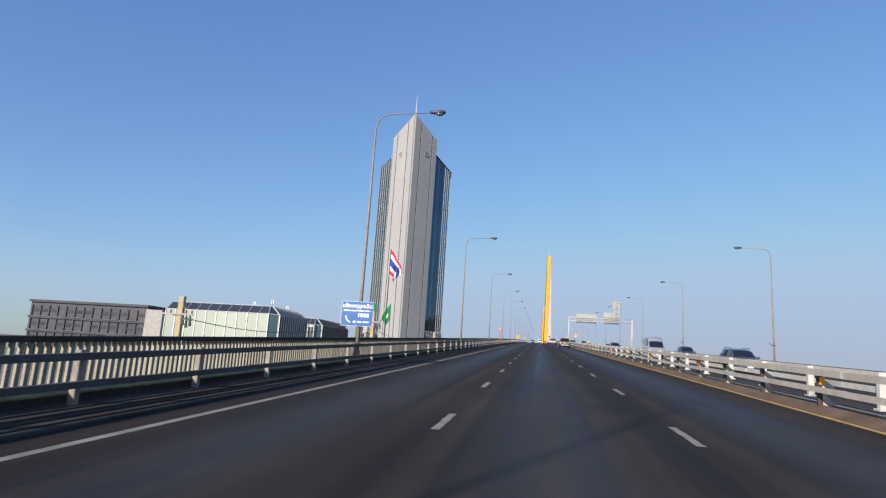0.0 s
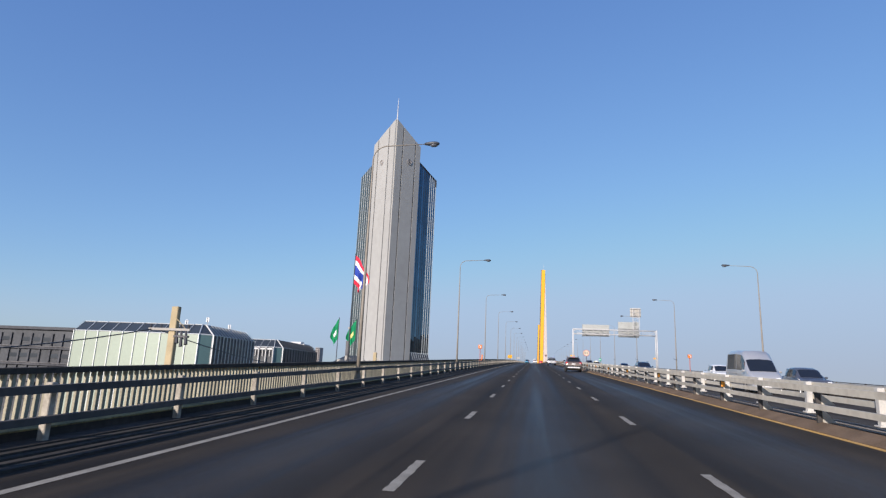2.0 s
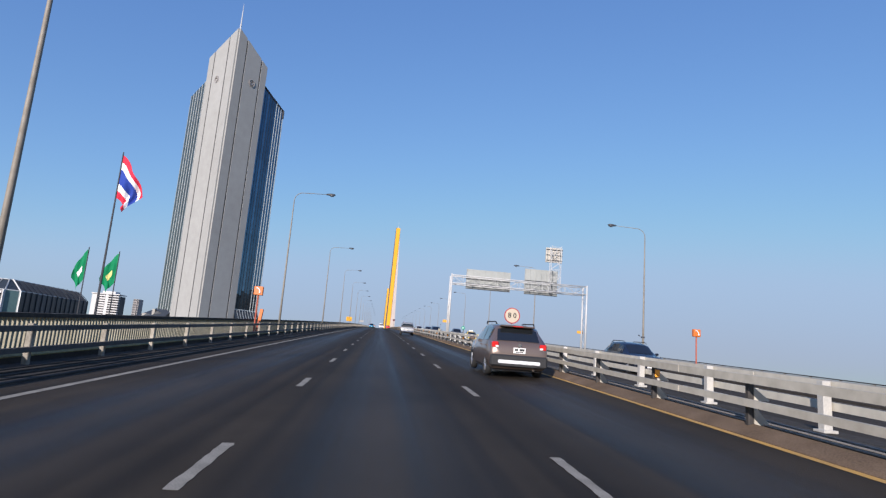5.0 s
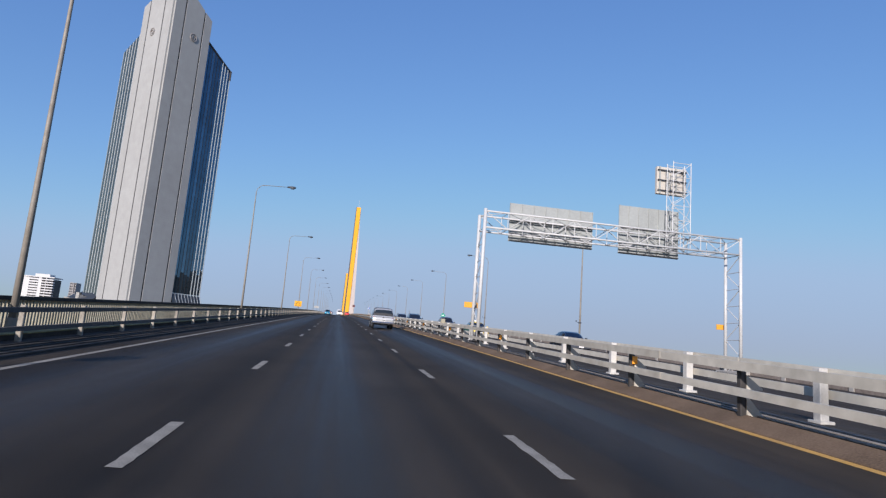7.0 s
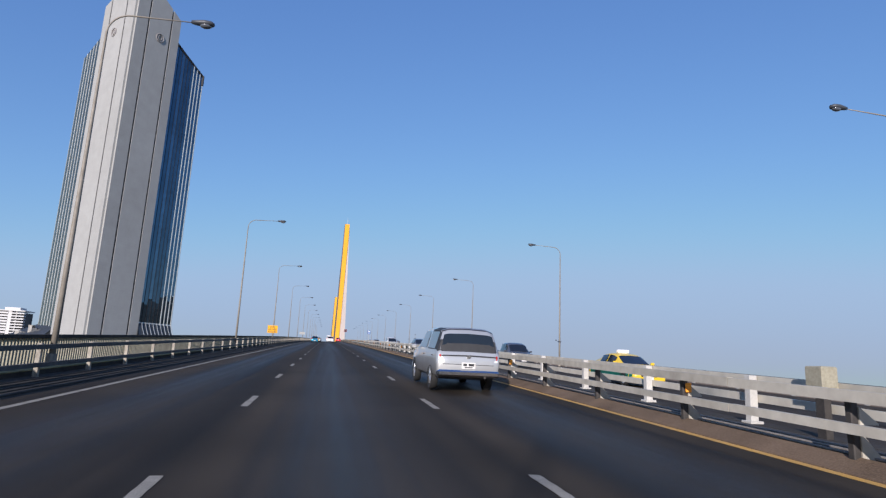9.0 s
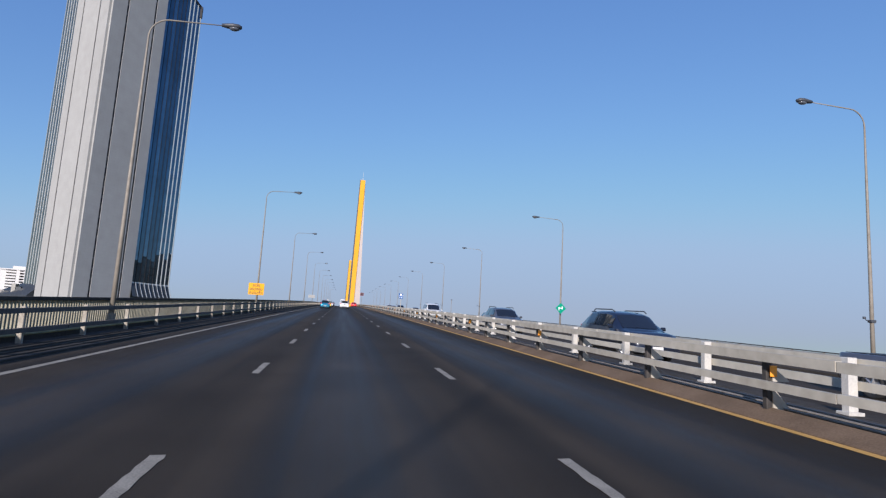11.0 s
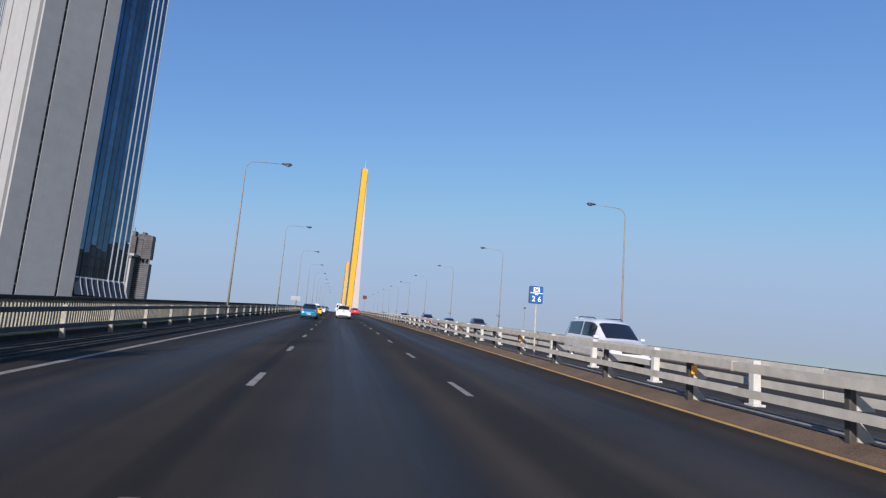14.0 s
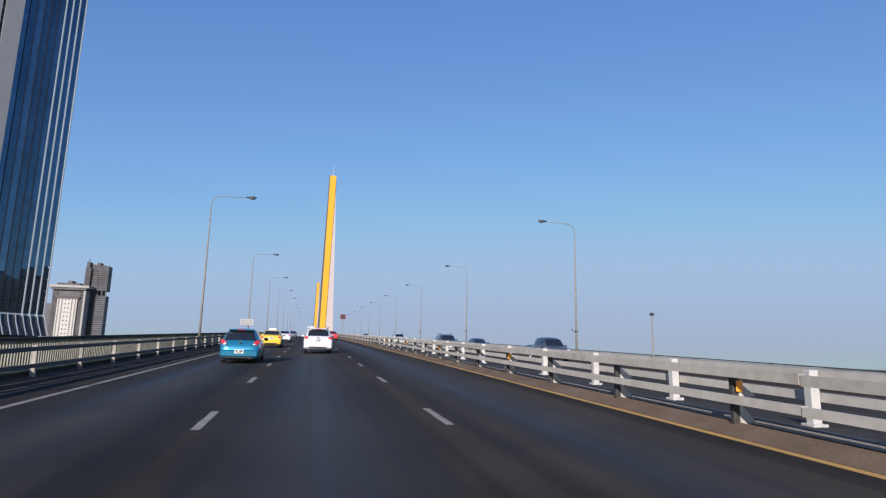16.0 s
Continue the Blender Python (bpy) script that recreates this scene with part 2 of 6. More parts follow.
TOWER_GLASS_LEFT = mat("grey_green_curtain_glass", (0.04, 0.054, 0.05), 0.35, var=0.15, scale=0.05, fine=0.5, spec=0.4, vary_object=0.15)
# dark mirrored buildings, put into the glass colour
TOWER_REFLECTION = mat("dark_reflection_glass", (0.014, 0.024, 0.034), 0.12, var=0.3, scale=0.1, fine=1.0, spec=0.35, vary_object=0.4)
TOWER_FIN = mat("pale_metal_fin", (0.46, 0.49, 0.49), 0.4, metal=0.3, var=0.05)
GREEN_GLASS = mat("pale_green_glazing", (0.35, 0.40, 0.32), 0.25, var=0.06, scale=0.2, fine=2, coat=0.4, vary_object=0.08)
TEAL_GLASS = mat("teal_glazing", (0.10, 0.17, 0.17), 0.25, var=0.1, scale=0.2, fine=2)
DARK_GLASS = mat("dark_grey_glazing", (0.035, 0.043, 0.052), 0.3, var=0.2, scale=0.2, fine=2, spec=0.35, vary_object=0.2)
WINDOW_FAR = mat("distant_dark_window", (0.035, 0.04, 0.048), 0.6, var=0.25, scale=0.1, fine=1, vary_object=0.3)
FRAME_PALE = mat("pale_window_frame", (0.66, 0.67, 0.64), 0.5, metal=0.2, var=0.06)
WALL_WHITE = mat("white_render", (0.58, 0.57, 0.55), 0.8, var=0.06, scale=0.3, fine=5, tint=(0.5, 0.48, 0.46))
WALL_GREY = mat("grey_concrete_facade", (0.30, 0.28, 0.27), 0.8, var=0.12, scale=0.2, fine=4, tint=(0.22, 0.20, 0.19))
PARK_GREY = mat("dark_grey_deck", (0.06, 0.062, 0.07), 0.8, var=0.2, scale=0.1, fine=1, vary_object=0.15)
FAR_GREY = mat("distant_grey_facade", (0.13, 0.125, 0.125), 0.8, var=0.15, scale=0.1, fine=1, tint=(0.09, 0.088, 0.09), vary_object=0.12)
FAR_BROWN = mat("distant_brown_facade", (0.105, 0.092, 0.085), 0.85, var=0.2, scale=0.1, fine=1, vary_object=0.15)
GROUND = mat("city_ground", (0.22, 0.20, 0.17), 0.95, var=0.3, scale=0.02, fine=0.4, tint=(0.12, 0.13, 0.08))
WATER = mat("river_water", (0.10, 0.10, 0.08), 0.15, var=0.1, scale=0.1, fine=1)
WOOD = mat("weathered_concrete_pole", (0.42, 0.34, 0.20), 0.85, var=0.15, scale=1.5, fine=20)
CLOTH_GREEN = mat("green_flag_cloth", (0.0, 0.20, 0.07), 0.85, var=0.1, scale=1, fine=80)
CLOTH_RED = mat("red_flag_cloth", (0.62, 0.02, 0.05), 0.85, var=0.06, scale=1, fine=80)
CLOTH_WHITE = mat("white_flag_cloth", (0.80, 0.79, 0.78), 0.85, var=0.04, scale=1, fine=80)
CLOTH_BLUE = mat("blue_flag_cloth", (0.02, 0.05, 0.32), 0.85, var=0.06, scale=1, fine=80)
CLOTH_GOLD = mat("gold_flag_emblem", (0.70, 0.62, 0.22), 0.85, var=0.06)


# ---- building helpers ----
GRADE, FALL, Y_FALL, CROSS, CROSS_FAR, MID = 0.04431, 3.476e-5, 90.0, 0.01646, 0.036, 5.55
CAMBER = 0.028  # the fast lane climbs this much more towards the median


def profile(y):
    """Height of the road's middle line: a steady climb that eases off towards the crest of the main span."""
    z = GRADE * y - 0.5 * FALL * max(0.0, y - Y_FALL) ** 2
    return z - 0.5 * 5.5e-5 * max(0.0, y - 480.0) ** 2


def deck(x, y):
    """Height of the road surface: it falls to both sides of the median."""
    raised = CAMBER * (min(max(x, 0.9), MID) - 0.9) * min(1.0, max(0.0, (6.5 - x) / 0.7))
    return profile(y) + CROSS * (min(x, MID) + 1.75) - CROSS_FAR * max(0.0, x - MID) + raised


def slope(y):
    return math.atan2(profile(y + 0.5) - profile(y - 0.5), 1.0)


def on_deck(x, y, dz=0.0, turn=0.0):
    """A pose on the road, pitched with its grade."""
    return Matrix.Translation((x, y, deck(x, y) + dz)) @ Matrix.Rotation(slope(y), 4, "X") @ Matrix.Rotation(radians(turn), 4, "Z")


def upright(x, y, dz=0.0, turn=0.0):
    return Matrix.Translation((x, y, deck(x, y) + dz)) @ Matrix.Rotation(radians(turn), 4, "Z")


def mesh_of(bm, name, material, smooth=False):
    me = bpy.data.meshes.new(name)
    bmesh.ops.recalc_face_normals(bm, faces=bm.faces)
    bm.to_mesh(me)
    bm.free()
    for m in (material if isinstance(material, (list, tuple)) else [material]):
        me.materials.append(m)
    if smooth:
        for p in me.polygons:
            p.use_smooth = True
    return me


def part(name, bm, material, parent=None, label="", smooth=False, m=None):
    """Links a bmesh as one mesh object, under a thing or a part."""
    me = bm if isinstance(bm, bpy.types.Mesh) else mesh_of(bm, name, material, smooth)
    ob = new(name, me)
    if parent is not None:
        ob.parent = parent
    if m is not None:
        ob.matrix_local = m
    if label:
        ob["label"] = label
    return ob


def empty(name, m=None):
    ob = new(name)
    ob.empty_display_size = 0.2
    if m is not None:
        ob.matrix_world = m
    return ob


def add_box(bm, x0, x1, y0, y1, z0, z1, bevel=0.0):
    r = bmesh.ops.create_cube(bm, size=1.0)
    for v in r["verts"]:
        v.co = Vector(((x0 + x1) / 2 + v.co.x * (x1 - x0), (y0 + y1) / 2 + v.co.y * (y1 - y0), (z0 + z1) / 2 + v.co.z * (z1 - z0)))
    if bevel:
        bmesh.ops.bevel(bm, geom=list({e for v in r["verts"] for e in v.link_edges}), offset=bevel, segments=1, affect="EDGES")
    return bm


def box(x0, x1, y0, y1, z0, z1, bevel=0.0):
    return add_box(bmesh.new(), x0, x1, y0, y1, z0, z1, bevel)


def add_tube(bm, pts, radii, sides=8, cap=True):
    """A round bar along a line of points, with a radius at each."""
    pts = [Vector(p) for p in pts]
    if not isinstance(radii, (list, tuple)):
        radii = [radii] * len(pts)
    rings, up = [], None
    for i, p in enumerate(pts):
        d = (pts[min(i + 1, len(pts) - 1)] - pts[max(i - 1, 0)]).normalized()
        if up is None:
            up = Vector((1, 0, 0)) if abs(d.x) < 0.9 else Vector((0, 1, 0))
        a = d.cross(up).normalized()
        b = d.cross(a).normalized()
        rings.append([bm.verts.new(p + radii[i] * (math.cos(2 * math.pi * k / sides) * a + math.sin(2 * math.pi * k / sides) * b)) for k in range(sides)])
    for r0, r1 in zip(rings, rings[1:]):
        for k in range(sides):
            bm.faces.new((r0[k], r0[(k + 1) % sides], r1[(k + 1) % sides], r1[k]))
    if cap:
        bm.faces.new(rings[0])
        bm.faces.new(list(reversed(rings[-1])))
    return bm


def tube(pts, radii, sides=8):
    return add_tube(bmesh.new(), pts, radii, sides)


def add_prism(bm, outline, z0, z1):
    """Extrudes an outline of (x, y) upwards. z1 may be a list with a height for each corner."""
    n = len(outline)
    tops = z1 if isinstance(z1, (list, tuple)) else [z1] * n
    lo = [bm.verts.new((x, y, z0)) for x, y in outline]
    hi = [bm.verts.new((x, y, t)) for (x, y), t in zip(outline, tops)]
    for i in range(n):
        bm.faces.new((lo[i], lo[(i + 1) % n], hi[(i + 1) % n], hi[i]))
    bm.faces.new(list(reversed(lo)))
    bm.faces.new(hi)
    return bm


def add_plate(bm, outline, thick):
    """A flat plate with an outline in x and z, its face at y = 0 and its back at y = thick."""
    lo = [bm.verts.new((x, 0, z)) for x, z in outline]
    hi = [bm.verts.new((x, thick, z)) for x, z in outline]
    n = len(outline)
    for i in range(n):
        bm.faces.new((lo[i], lo[(i + 1) % n], hi[(i + 1) % n], hi[i]))
    bm.faces.new(lo)
    bm.faces.new(list(reversed(hi)))
    return bm


def round_rect(w, h, r, n=4, cx=0.0, cz=0.0):
    out = []
    for qx, qz, a0 in ((1, 1, 0), (-1, 1, 90), (-1, -1, 180), (1, -1, 270)):
        for i in range(n + 1):
            a = radians(a0 + 90 * i / n)
            out.append((cx + qx * (w / 2 - r) + r * math.cos(a), cz + qz * (h / 2 - r) + r * math.sin(a)))
    return out


def text_mesh(body, size, material, thick=0.004):
    """Lettering as a thin mesh in x and z, centred, facing -y."""
    cu = bpy.data.curves.new("lettering", "FONT")
    cu.body, cu.size, cu.extrude, cu.offset = body, size, thick / 2, 0.018 * size
    cu.align_x, cu.align_y = "CENTER", "CENTER"
    cu.resolution_u = 2
    ob = bpy.data.objects.new("lettering", cu)
    scene.collection.objects.link(ob)
    me = bpy.data.meshes.new_from_object(ob.evaluated_get(bpy.context.evaluated_depsgraph_get()))
    bpy.data.objects.remove(ob)
    bpy.data.curves.remove(cu)
    me.transform(Matrix.Rotation(radians(90), 4, "X"))
    me.materials.clear()
    me.materials.append(material)
    return me


def strip(x0, x1, y0, y1, dz, step=4.0):
    """A long sheet that lies on the road."""
    bm = bmesh.new()
    n = max(1, int(round((y1 - y0) / step)))
    prev = None
    for i in range(n + 1):
        y = y0 + (y1 - y0) * i / n
        row = [bm.verts.new((x, y, deck(x, y) + dz)) for x in (x0, x1)]
        if prev:
            bm.faces.new((prev[0], prev[1], row[1], row[0]))
        prev = row
    return bm


def rail_bm(x0, x1, z0, z1, y0, y1, step=4.0, xref=None, lean=0.0):
    """A long bar that follows the road; its top may lean down towards x0."""
    bm = bmesh.new()
    n = max(1, int(round((y1 - y0) / step)))
    prev = None
    for i in range(n + 1):
        y = y0 + (y1 - y0) * i / n
        h = deck((x0 + x1) / 2 if xref is None else xref, y)
        row = [bm.verts.new((x, y, h + z)) for x, z in ((x0, z0), (x1, z0), (x1, z1), (x0, z1 - lean))]
        if prev:
            for k in range(4):
                bm.faces.new((prev[k], prev[(k + 1) % 4], row[(k + 1) % 4], row[k]))
        else:
            bm.faces.new(row)
        prev = row
    bm.faces.new(list(reversed(prev)))
    return bm


# ---- the large structure ----
Y0, Y1 = -40.0, 1080.0
GROUND_Z = -13.0


def build_ground():
    bm = bmesh.new()
    xs = [-4000, -1200, -400, -150, -60, 0, 60, 150, 400, 1200, 4000]
    ys = [-1500, -300, 0, 150, 300, 450, 590, 1010, 1300, 2000, 4800]
    grid = [[bm.verts.new((x, y, GROUND_Z + (-4.0 if y in (590, 1010) else 0.0))) for x in xs] for y in ys]
    for r0, r1 in zip(grid, grid[1:]):
        for k in range(len(xs) - 1):
            bm.faces.new((r0[k], r0[k + 1], r1[k + 1], r1[k]))
    tagged(part("ground", bm, GROUND), "flat dusty city ground far below the elevated road", "ground", kind="structure")
    tagged(part("water", box(-4000, 4000, 600, 1000, GROUND_Z - 5, GROUND_Z - 2), WATER), "wide brown river under the bridge's main span", "river", kind="structure")


def build_deck():
    bm = bmesh.new()
    xs = [-10.3, -7.9, -1.75, 0.9, 4.6, MID, 5.8, 6.5, 12.0, 19.0, 20.6]
    prev = None
    n = int((Y1 - Y0) / 5)
    for i in range(n + 1):
        y = Y0 + 5 * i
        row = [bm.verts.new((x, y, deck(x, y))) for x in xs]
        low = [bm.verts.new((x, y, deck(x, y) - 1.6)) for x in (-10.3, 20.6)]
        if prev:
            for k in range(len(xs) - 1):
                bm.faces.new((prev[0][k], prev[0][k + 1], row[k + 1], row[k])).material_index = int(k >= 7)
            bm.faces.new((prev[1][0], prev[0][0], row[0], low[0]))
            bm.faces.new((prev[0][-1], prev[1][1], low[1], row[-1]))
            bm.faces.new((prev[1][1], prev[1][0], low[0], low[1]))
        prev = (row, low)
    tagged(part("road", bm, [ASPHALT, ASPHALT_OLD]), "dark worn asphalt of an elevated six-lane expressway", "road", kind="structure")
    # columns that carry the deck
    for y in range(-20, 560, 36):
        bm = bmesh.new()
        add_prism(bm, [(3.2, y - 1.2), (7.8, y - 1.2), (7.8, y + 1.2), (3.2, y + 1.2)], GROUND_Z - 1, profile(y) - 2.6)
        add_prism(bm, [(-7, y - 1.4), (18, y - 1.4), (18, y + 1.4), (-7, y + 1.4)], profile(y) - 2.7, profile(y) - 1.7)
        tagged(part("bridge_pier", bm, CONCRETE), "grey concrete pier carrying the road deck", "pier", "deck piers", kind="structure")


def build_markings():
    edge = tagged(empty("lane_marking"), "white and yellow lines painted on the asphalt", "road marking", kind="structure")
    part("edge_line", strip(-7.19, -7.03, Y0, 700, 0.005), PAINT_WHITE, edge, "solid white edge line")
    part("yellow_line", strip(3.99, 4.12, Y0, 700, 0.005), PAINT_YELLOW, edge, "solid yellow line along the median")
    part("yellow_line", strip(6.55, 6.70, Y0, 700, 0.005), PAINT_YELLOW, edge, "solid yellow line along the median")
    part("edge_line", strip(18.2, 18.36, Y0, 700, 0.005), PAINT_WHITE, edge, "solid white edge line")
    rng = random.Random(5)
    worn = []
    for v in range(6):
        bm = bmesh.new()
        rows = []
        for i in range(15):
            y = -1.0 + 2.0 * i / 14 + (rng.uniform(-0.05, 0.05) if i in (0, 14) else 0)
            rows.append([bm.verts.new((sx * (0.072 + rng.uniform(-0.014, 0.005)), y + rng.uniform(-0.02, 0.02), 0)) for sx in (-1, 1)])
        for r0, r1 in zip(rows, rows[1:]):
            bm.faces.new((r0[0], r0[1], r1[1], r1[0]))
        worn.append(mesh_of(bm, "dash", PAINT_WHITE))
    for x in (-3.25, 0.60, 10.3, 14.1):
        for n in range(-5, 75):
            y = 10.36 + 8.062 * n
            part("dash", rng.choice(worn), None, edge, m=on_deck(x + rng.uniform(-0.02, 0.02), y, 0.006, rng.uniform(-0.3, 0.3)))


def build_kerbs():
    """Low stepped ribs along both edges of the carriageway, under the guard rails."""
    left = tagged(empty("kerb_left"), "stained concrete kerb with stepped grooves beside the lane", "kerb", kind="structure")
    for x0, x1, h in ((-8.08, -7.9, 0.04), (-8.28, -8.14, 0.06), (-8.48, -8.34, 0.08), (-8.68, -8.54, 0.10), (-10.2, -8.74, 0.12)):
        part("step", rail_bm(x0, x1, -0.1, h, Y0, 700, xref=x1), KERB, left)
    part("groove", rail_bm(-8.80, -8.15, -0.1, 0.022, Y0, 700, xref=-8.4), GROOVE, left, "dark groove floor")
    # solid ledge, coloured dark like the shaded gap under its edge
    part("ledge", rail_bm(-9.72, -9.22, 0.10, 0.255, Y0, 700, xref=-9.4), GROOVE, left, "dark ledge below the mossy edge")
    # moss, its colour raised for the sun that falls on this edge
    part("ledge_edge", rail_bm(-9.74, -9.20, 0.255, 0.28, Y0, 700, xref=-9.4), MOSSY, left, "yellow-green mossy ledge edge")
    mid = tagged(empty("kerb_median"), "dusty brown median kerb with stepped grooves", "kerb", kind="structure")
    part("dusty_strip", rail_bm(4.13, 4.50, -0.1, 0.15, Y0, 700, xref=4.3, lean=0.14), SHOULDER, mid, "brown dusty slope beside the yellow line")
    # groove floor and rib sides get the shade between ribs as colour
    part("groove", rail_bm(4.48, 5.2, -0.1, 0.05, Y0, 700, xref=4.8), GROOVE, mid, "dark groove floor")
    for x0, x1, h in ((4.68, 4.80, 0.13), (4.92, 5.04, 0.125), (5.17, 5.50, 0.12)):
        rib = part("rib", rail_bm(x0, x1, -0.1, h - 0.02, Y0, 700, xref=4.8), GROOVE, mid, "concrete rib darkened for groove shade")
        part("lip", rail_bm(x0 - 0.012, x0 + 0.04, h - 0.02, h, Y0, 700, xref=4.8), PLATE_GREY, rib, "pale grey lip")
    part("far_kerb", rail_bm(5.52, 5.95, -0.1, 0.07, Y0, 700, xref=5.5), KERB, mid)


def build_guard_rails():
    def post_mesh(w, top=0.82):
        bm = bmesh.new()
        add_box(bm, -w, w, -w, w, -0.12, top, 0.012)
        if w > 0.07:
            add_box(bm, -w - 0.05, w + 0.05, -w - 0.05, w + 0.05, -0.09, 0.05, 0.006)
        return bm

    def gusset_mesh(sgn):
        bm = bmesh.new()
        for s in (-0.055, 0.055):
            for base, tip, top in ((-0.06, -0.02, 0.27), (0.35, 0.37, 0.56)):
                lo = [bm.verts.new((sgn * x, s + d, z)) for d in (-0.012, 0.012) for x, z in ((0.04, base), (0.30, base), (0.30, tip), (0.04, top))]
                bm.faces.new(lo[:4])
                bm.faces.new(lo[4:])
                for i in range(4):
                    bm.faces.new((lo[i], lo[(i + 1) % 4], lo[4 + (i + 1) % 4], lo[4 + i]))
        return bm

    rows = (
        ("guard_rail", -8.95, 1.81, 3.4435, POST_OLD, RAIL_LEFT, 1, "dark double-beam steel guard rail along the road edge", 0.16, (0.395, 0.50, 0.835, 0.95)),
        ("guard_rail", 4.47, 0.97, 3.45, RAIL_DARK, RAIL, -1, "double-beam steel guard rail with orange reflectors on the median", 0.16, (0.415, 0.53, 0.785, 0.92)),
        ("guard_rail", 5.6, 0.72, 3.45, POST_WHITE, RAIL_PALE, 1, "double-beam guard rail with white posts on the median", 0.06, (0.42, 0.55, 0.765, 0.875)),
    )
    rng = random.Random(12)
    reflect = bmesh.new()
    add_box(reflect, -0.055, 0.055, -0.02, 0.0, -0.08, 0.08, 0.006)
    reflect = mesh_of(reflect, "reflector", ORANGE)
    for name, x, phase, gap, pm, bmat, side, label, foot, (l0, l1, u0, u1) in rows:
        rail = tagged(empty(name), label, "guard rail", "guard rails")
        post = mesh_of(post_mesh(0.05, 0.74) if 0 < x < 5 else post_mesh(0.06 if x < 0 else 0.075), "post", pm)
        # gussets take the pale beam colour for the sun that reaches them
        gusset = mesh_of(gusset_mesh(-side), "gusset", RAIL) if 0 < x < 5 else None
        n0, n1 = int(math.floor((Y0 - phase) / gap)) + 1, int((640 - phase) / gap)
        for n in range(n0, n1):
            y = phase + gap * n
            part("post", post, None, rail, m=upright(x, y, foot + rng.uniform(-0.006, 0.006), rng.uniform(-2, 2)) @ Matrix.Rotation(radians(rng.uniform(-0.9, 0.9)), 4, "Y"))
            if gusset:
                part("gusset", gusset, None, rail, m=upright(x, y, foot))
            if gusset and n % 3 == 1 and y < 420:
                part("reflector", reflect, None, rail, "orange reflector", m=upright(x + 0.02, y - 0.095, 0.66))
        xa, xb = (x + 0.09, x + 0.19) if side > 0 else (x - 0.19, x - 0.09)
        seg = 3 * gap
        k0 = int((Y0 - phase) / seg) - 1
        y = phase + seg * (k0 + 1) + 2.0
        while y < 640:
            for z0, z1 in ((u0, u1), (l0, l1)):
                dx, dz = rng.uniform(-0.008, 0.008), rng.uniform(-0.009, 0.009)
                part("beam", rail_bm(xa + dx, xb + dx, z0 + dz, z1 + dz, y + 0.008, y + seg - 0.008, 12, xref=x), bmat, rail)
            y += seg


def build_parapet():
    left = tagged(empty("parapet_left"), "cream concrete balustrade with upright slats along the bridge edge", "parapet", kind="structure")
    x = -10.02
    part("coping", rail_bm(x - 0.11, x + 0.11, 1.06, 1.16, Y0, 700), KERB, left, "dark top rail")
    part("plinth", rail_bm(x - 0.14, x + 0.14, 0.0, 0.13, Y0, 700), CREAM, left)
    slat = mesh_of(box(-0.034, 0.034, -0.034, 0.034, 0.12, 1.07), "slat", CREAM)
    rest = bmesh.new()
    pitch = 3.45 / 19
    n = 0
    for i in range(int((640 - Y0) / pitch)):
        y = Y0 + i * pitch
        z = deck(x, y)
        if 12 < y < 96 and n < 300:
            n += 1
            part("slat", slat, None, left, m=Matrix.Translation((x, y, z)))
        else:
            v = [rest.verts.new((x + a, y + b, z + c)) for c in (0.12, 1.07) for a, b in ((-0.034, -0.034), (0.034, -0.034), (0.034, 0.034), (-0.034, 0.034))]
            for k in range(4):
                rest.faces.new((v[k], v[(k + 1) % 4], v[4 + (k + 1) % 4], v[4 + k]))
    tagged(part("slat_rest", rest, CREAM, left), kind="stuff")
    right = tagged(empty("parapet_right"), "pale concrete parapet with a steel handrail on the far edge", "parapet", kind="structure")
    x = 20.4
    part("wall", rail_bm(x - 0.12, x + 0.12, 0.0, 0.56, Y0, 700), PARAPET_BROWN, right, "brown weathered concrete wall")
    part("coping", rail_bm(x - 0.14, x + 0.14, 0.56, 0.90, Y0, 700), CONCRETE, right, "pale grey coping")
    part("handrail", rail_bm(x - 0.04, x + 0.04, 0.93, 0.98, Y0, 700), GROOVE, right, "dark weathered handrail")
    stub = mesh_of(box(-0.03, 0.03, -0.05, 0.05, 0.88, 0.94), "rail_post", CREAM)
    pm = mesh_of(box(-0.165, -0.115, -0.12, 0.12, 0.0, 0.80), "pilaster", CONCRETE)
    for i in range(150):
        y = Y0 + 3.99 * i
        part("pilaster", pm, None, right, m=Matrix.Translation((x, y, deck(x, y))))
        part("rail_post", stub, None, right, m=Matrix.Translation((x, y, deck(x, y))))
        part("rail_post", stub, None, right, m=Matrix.Translation((x, y + 2.0, deck(x, y + 2.0))))
    part("kerb", rail_bm(18.9, 20.6, 0.0, 0.14, Y0, 700), KERB, right)


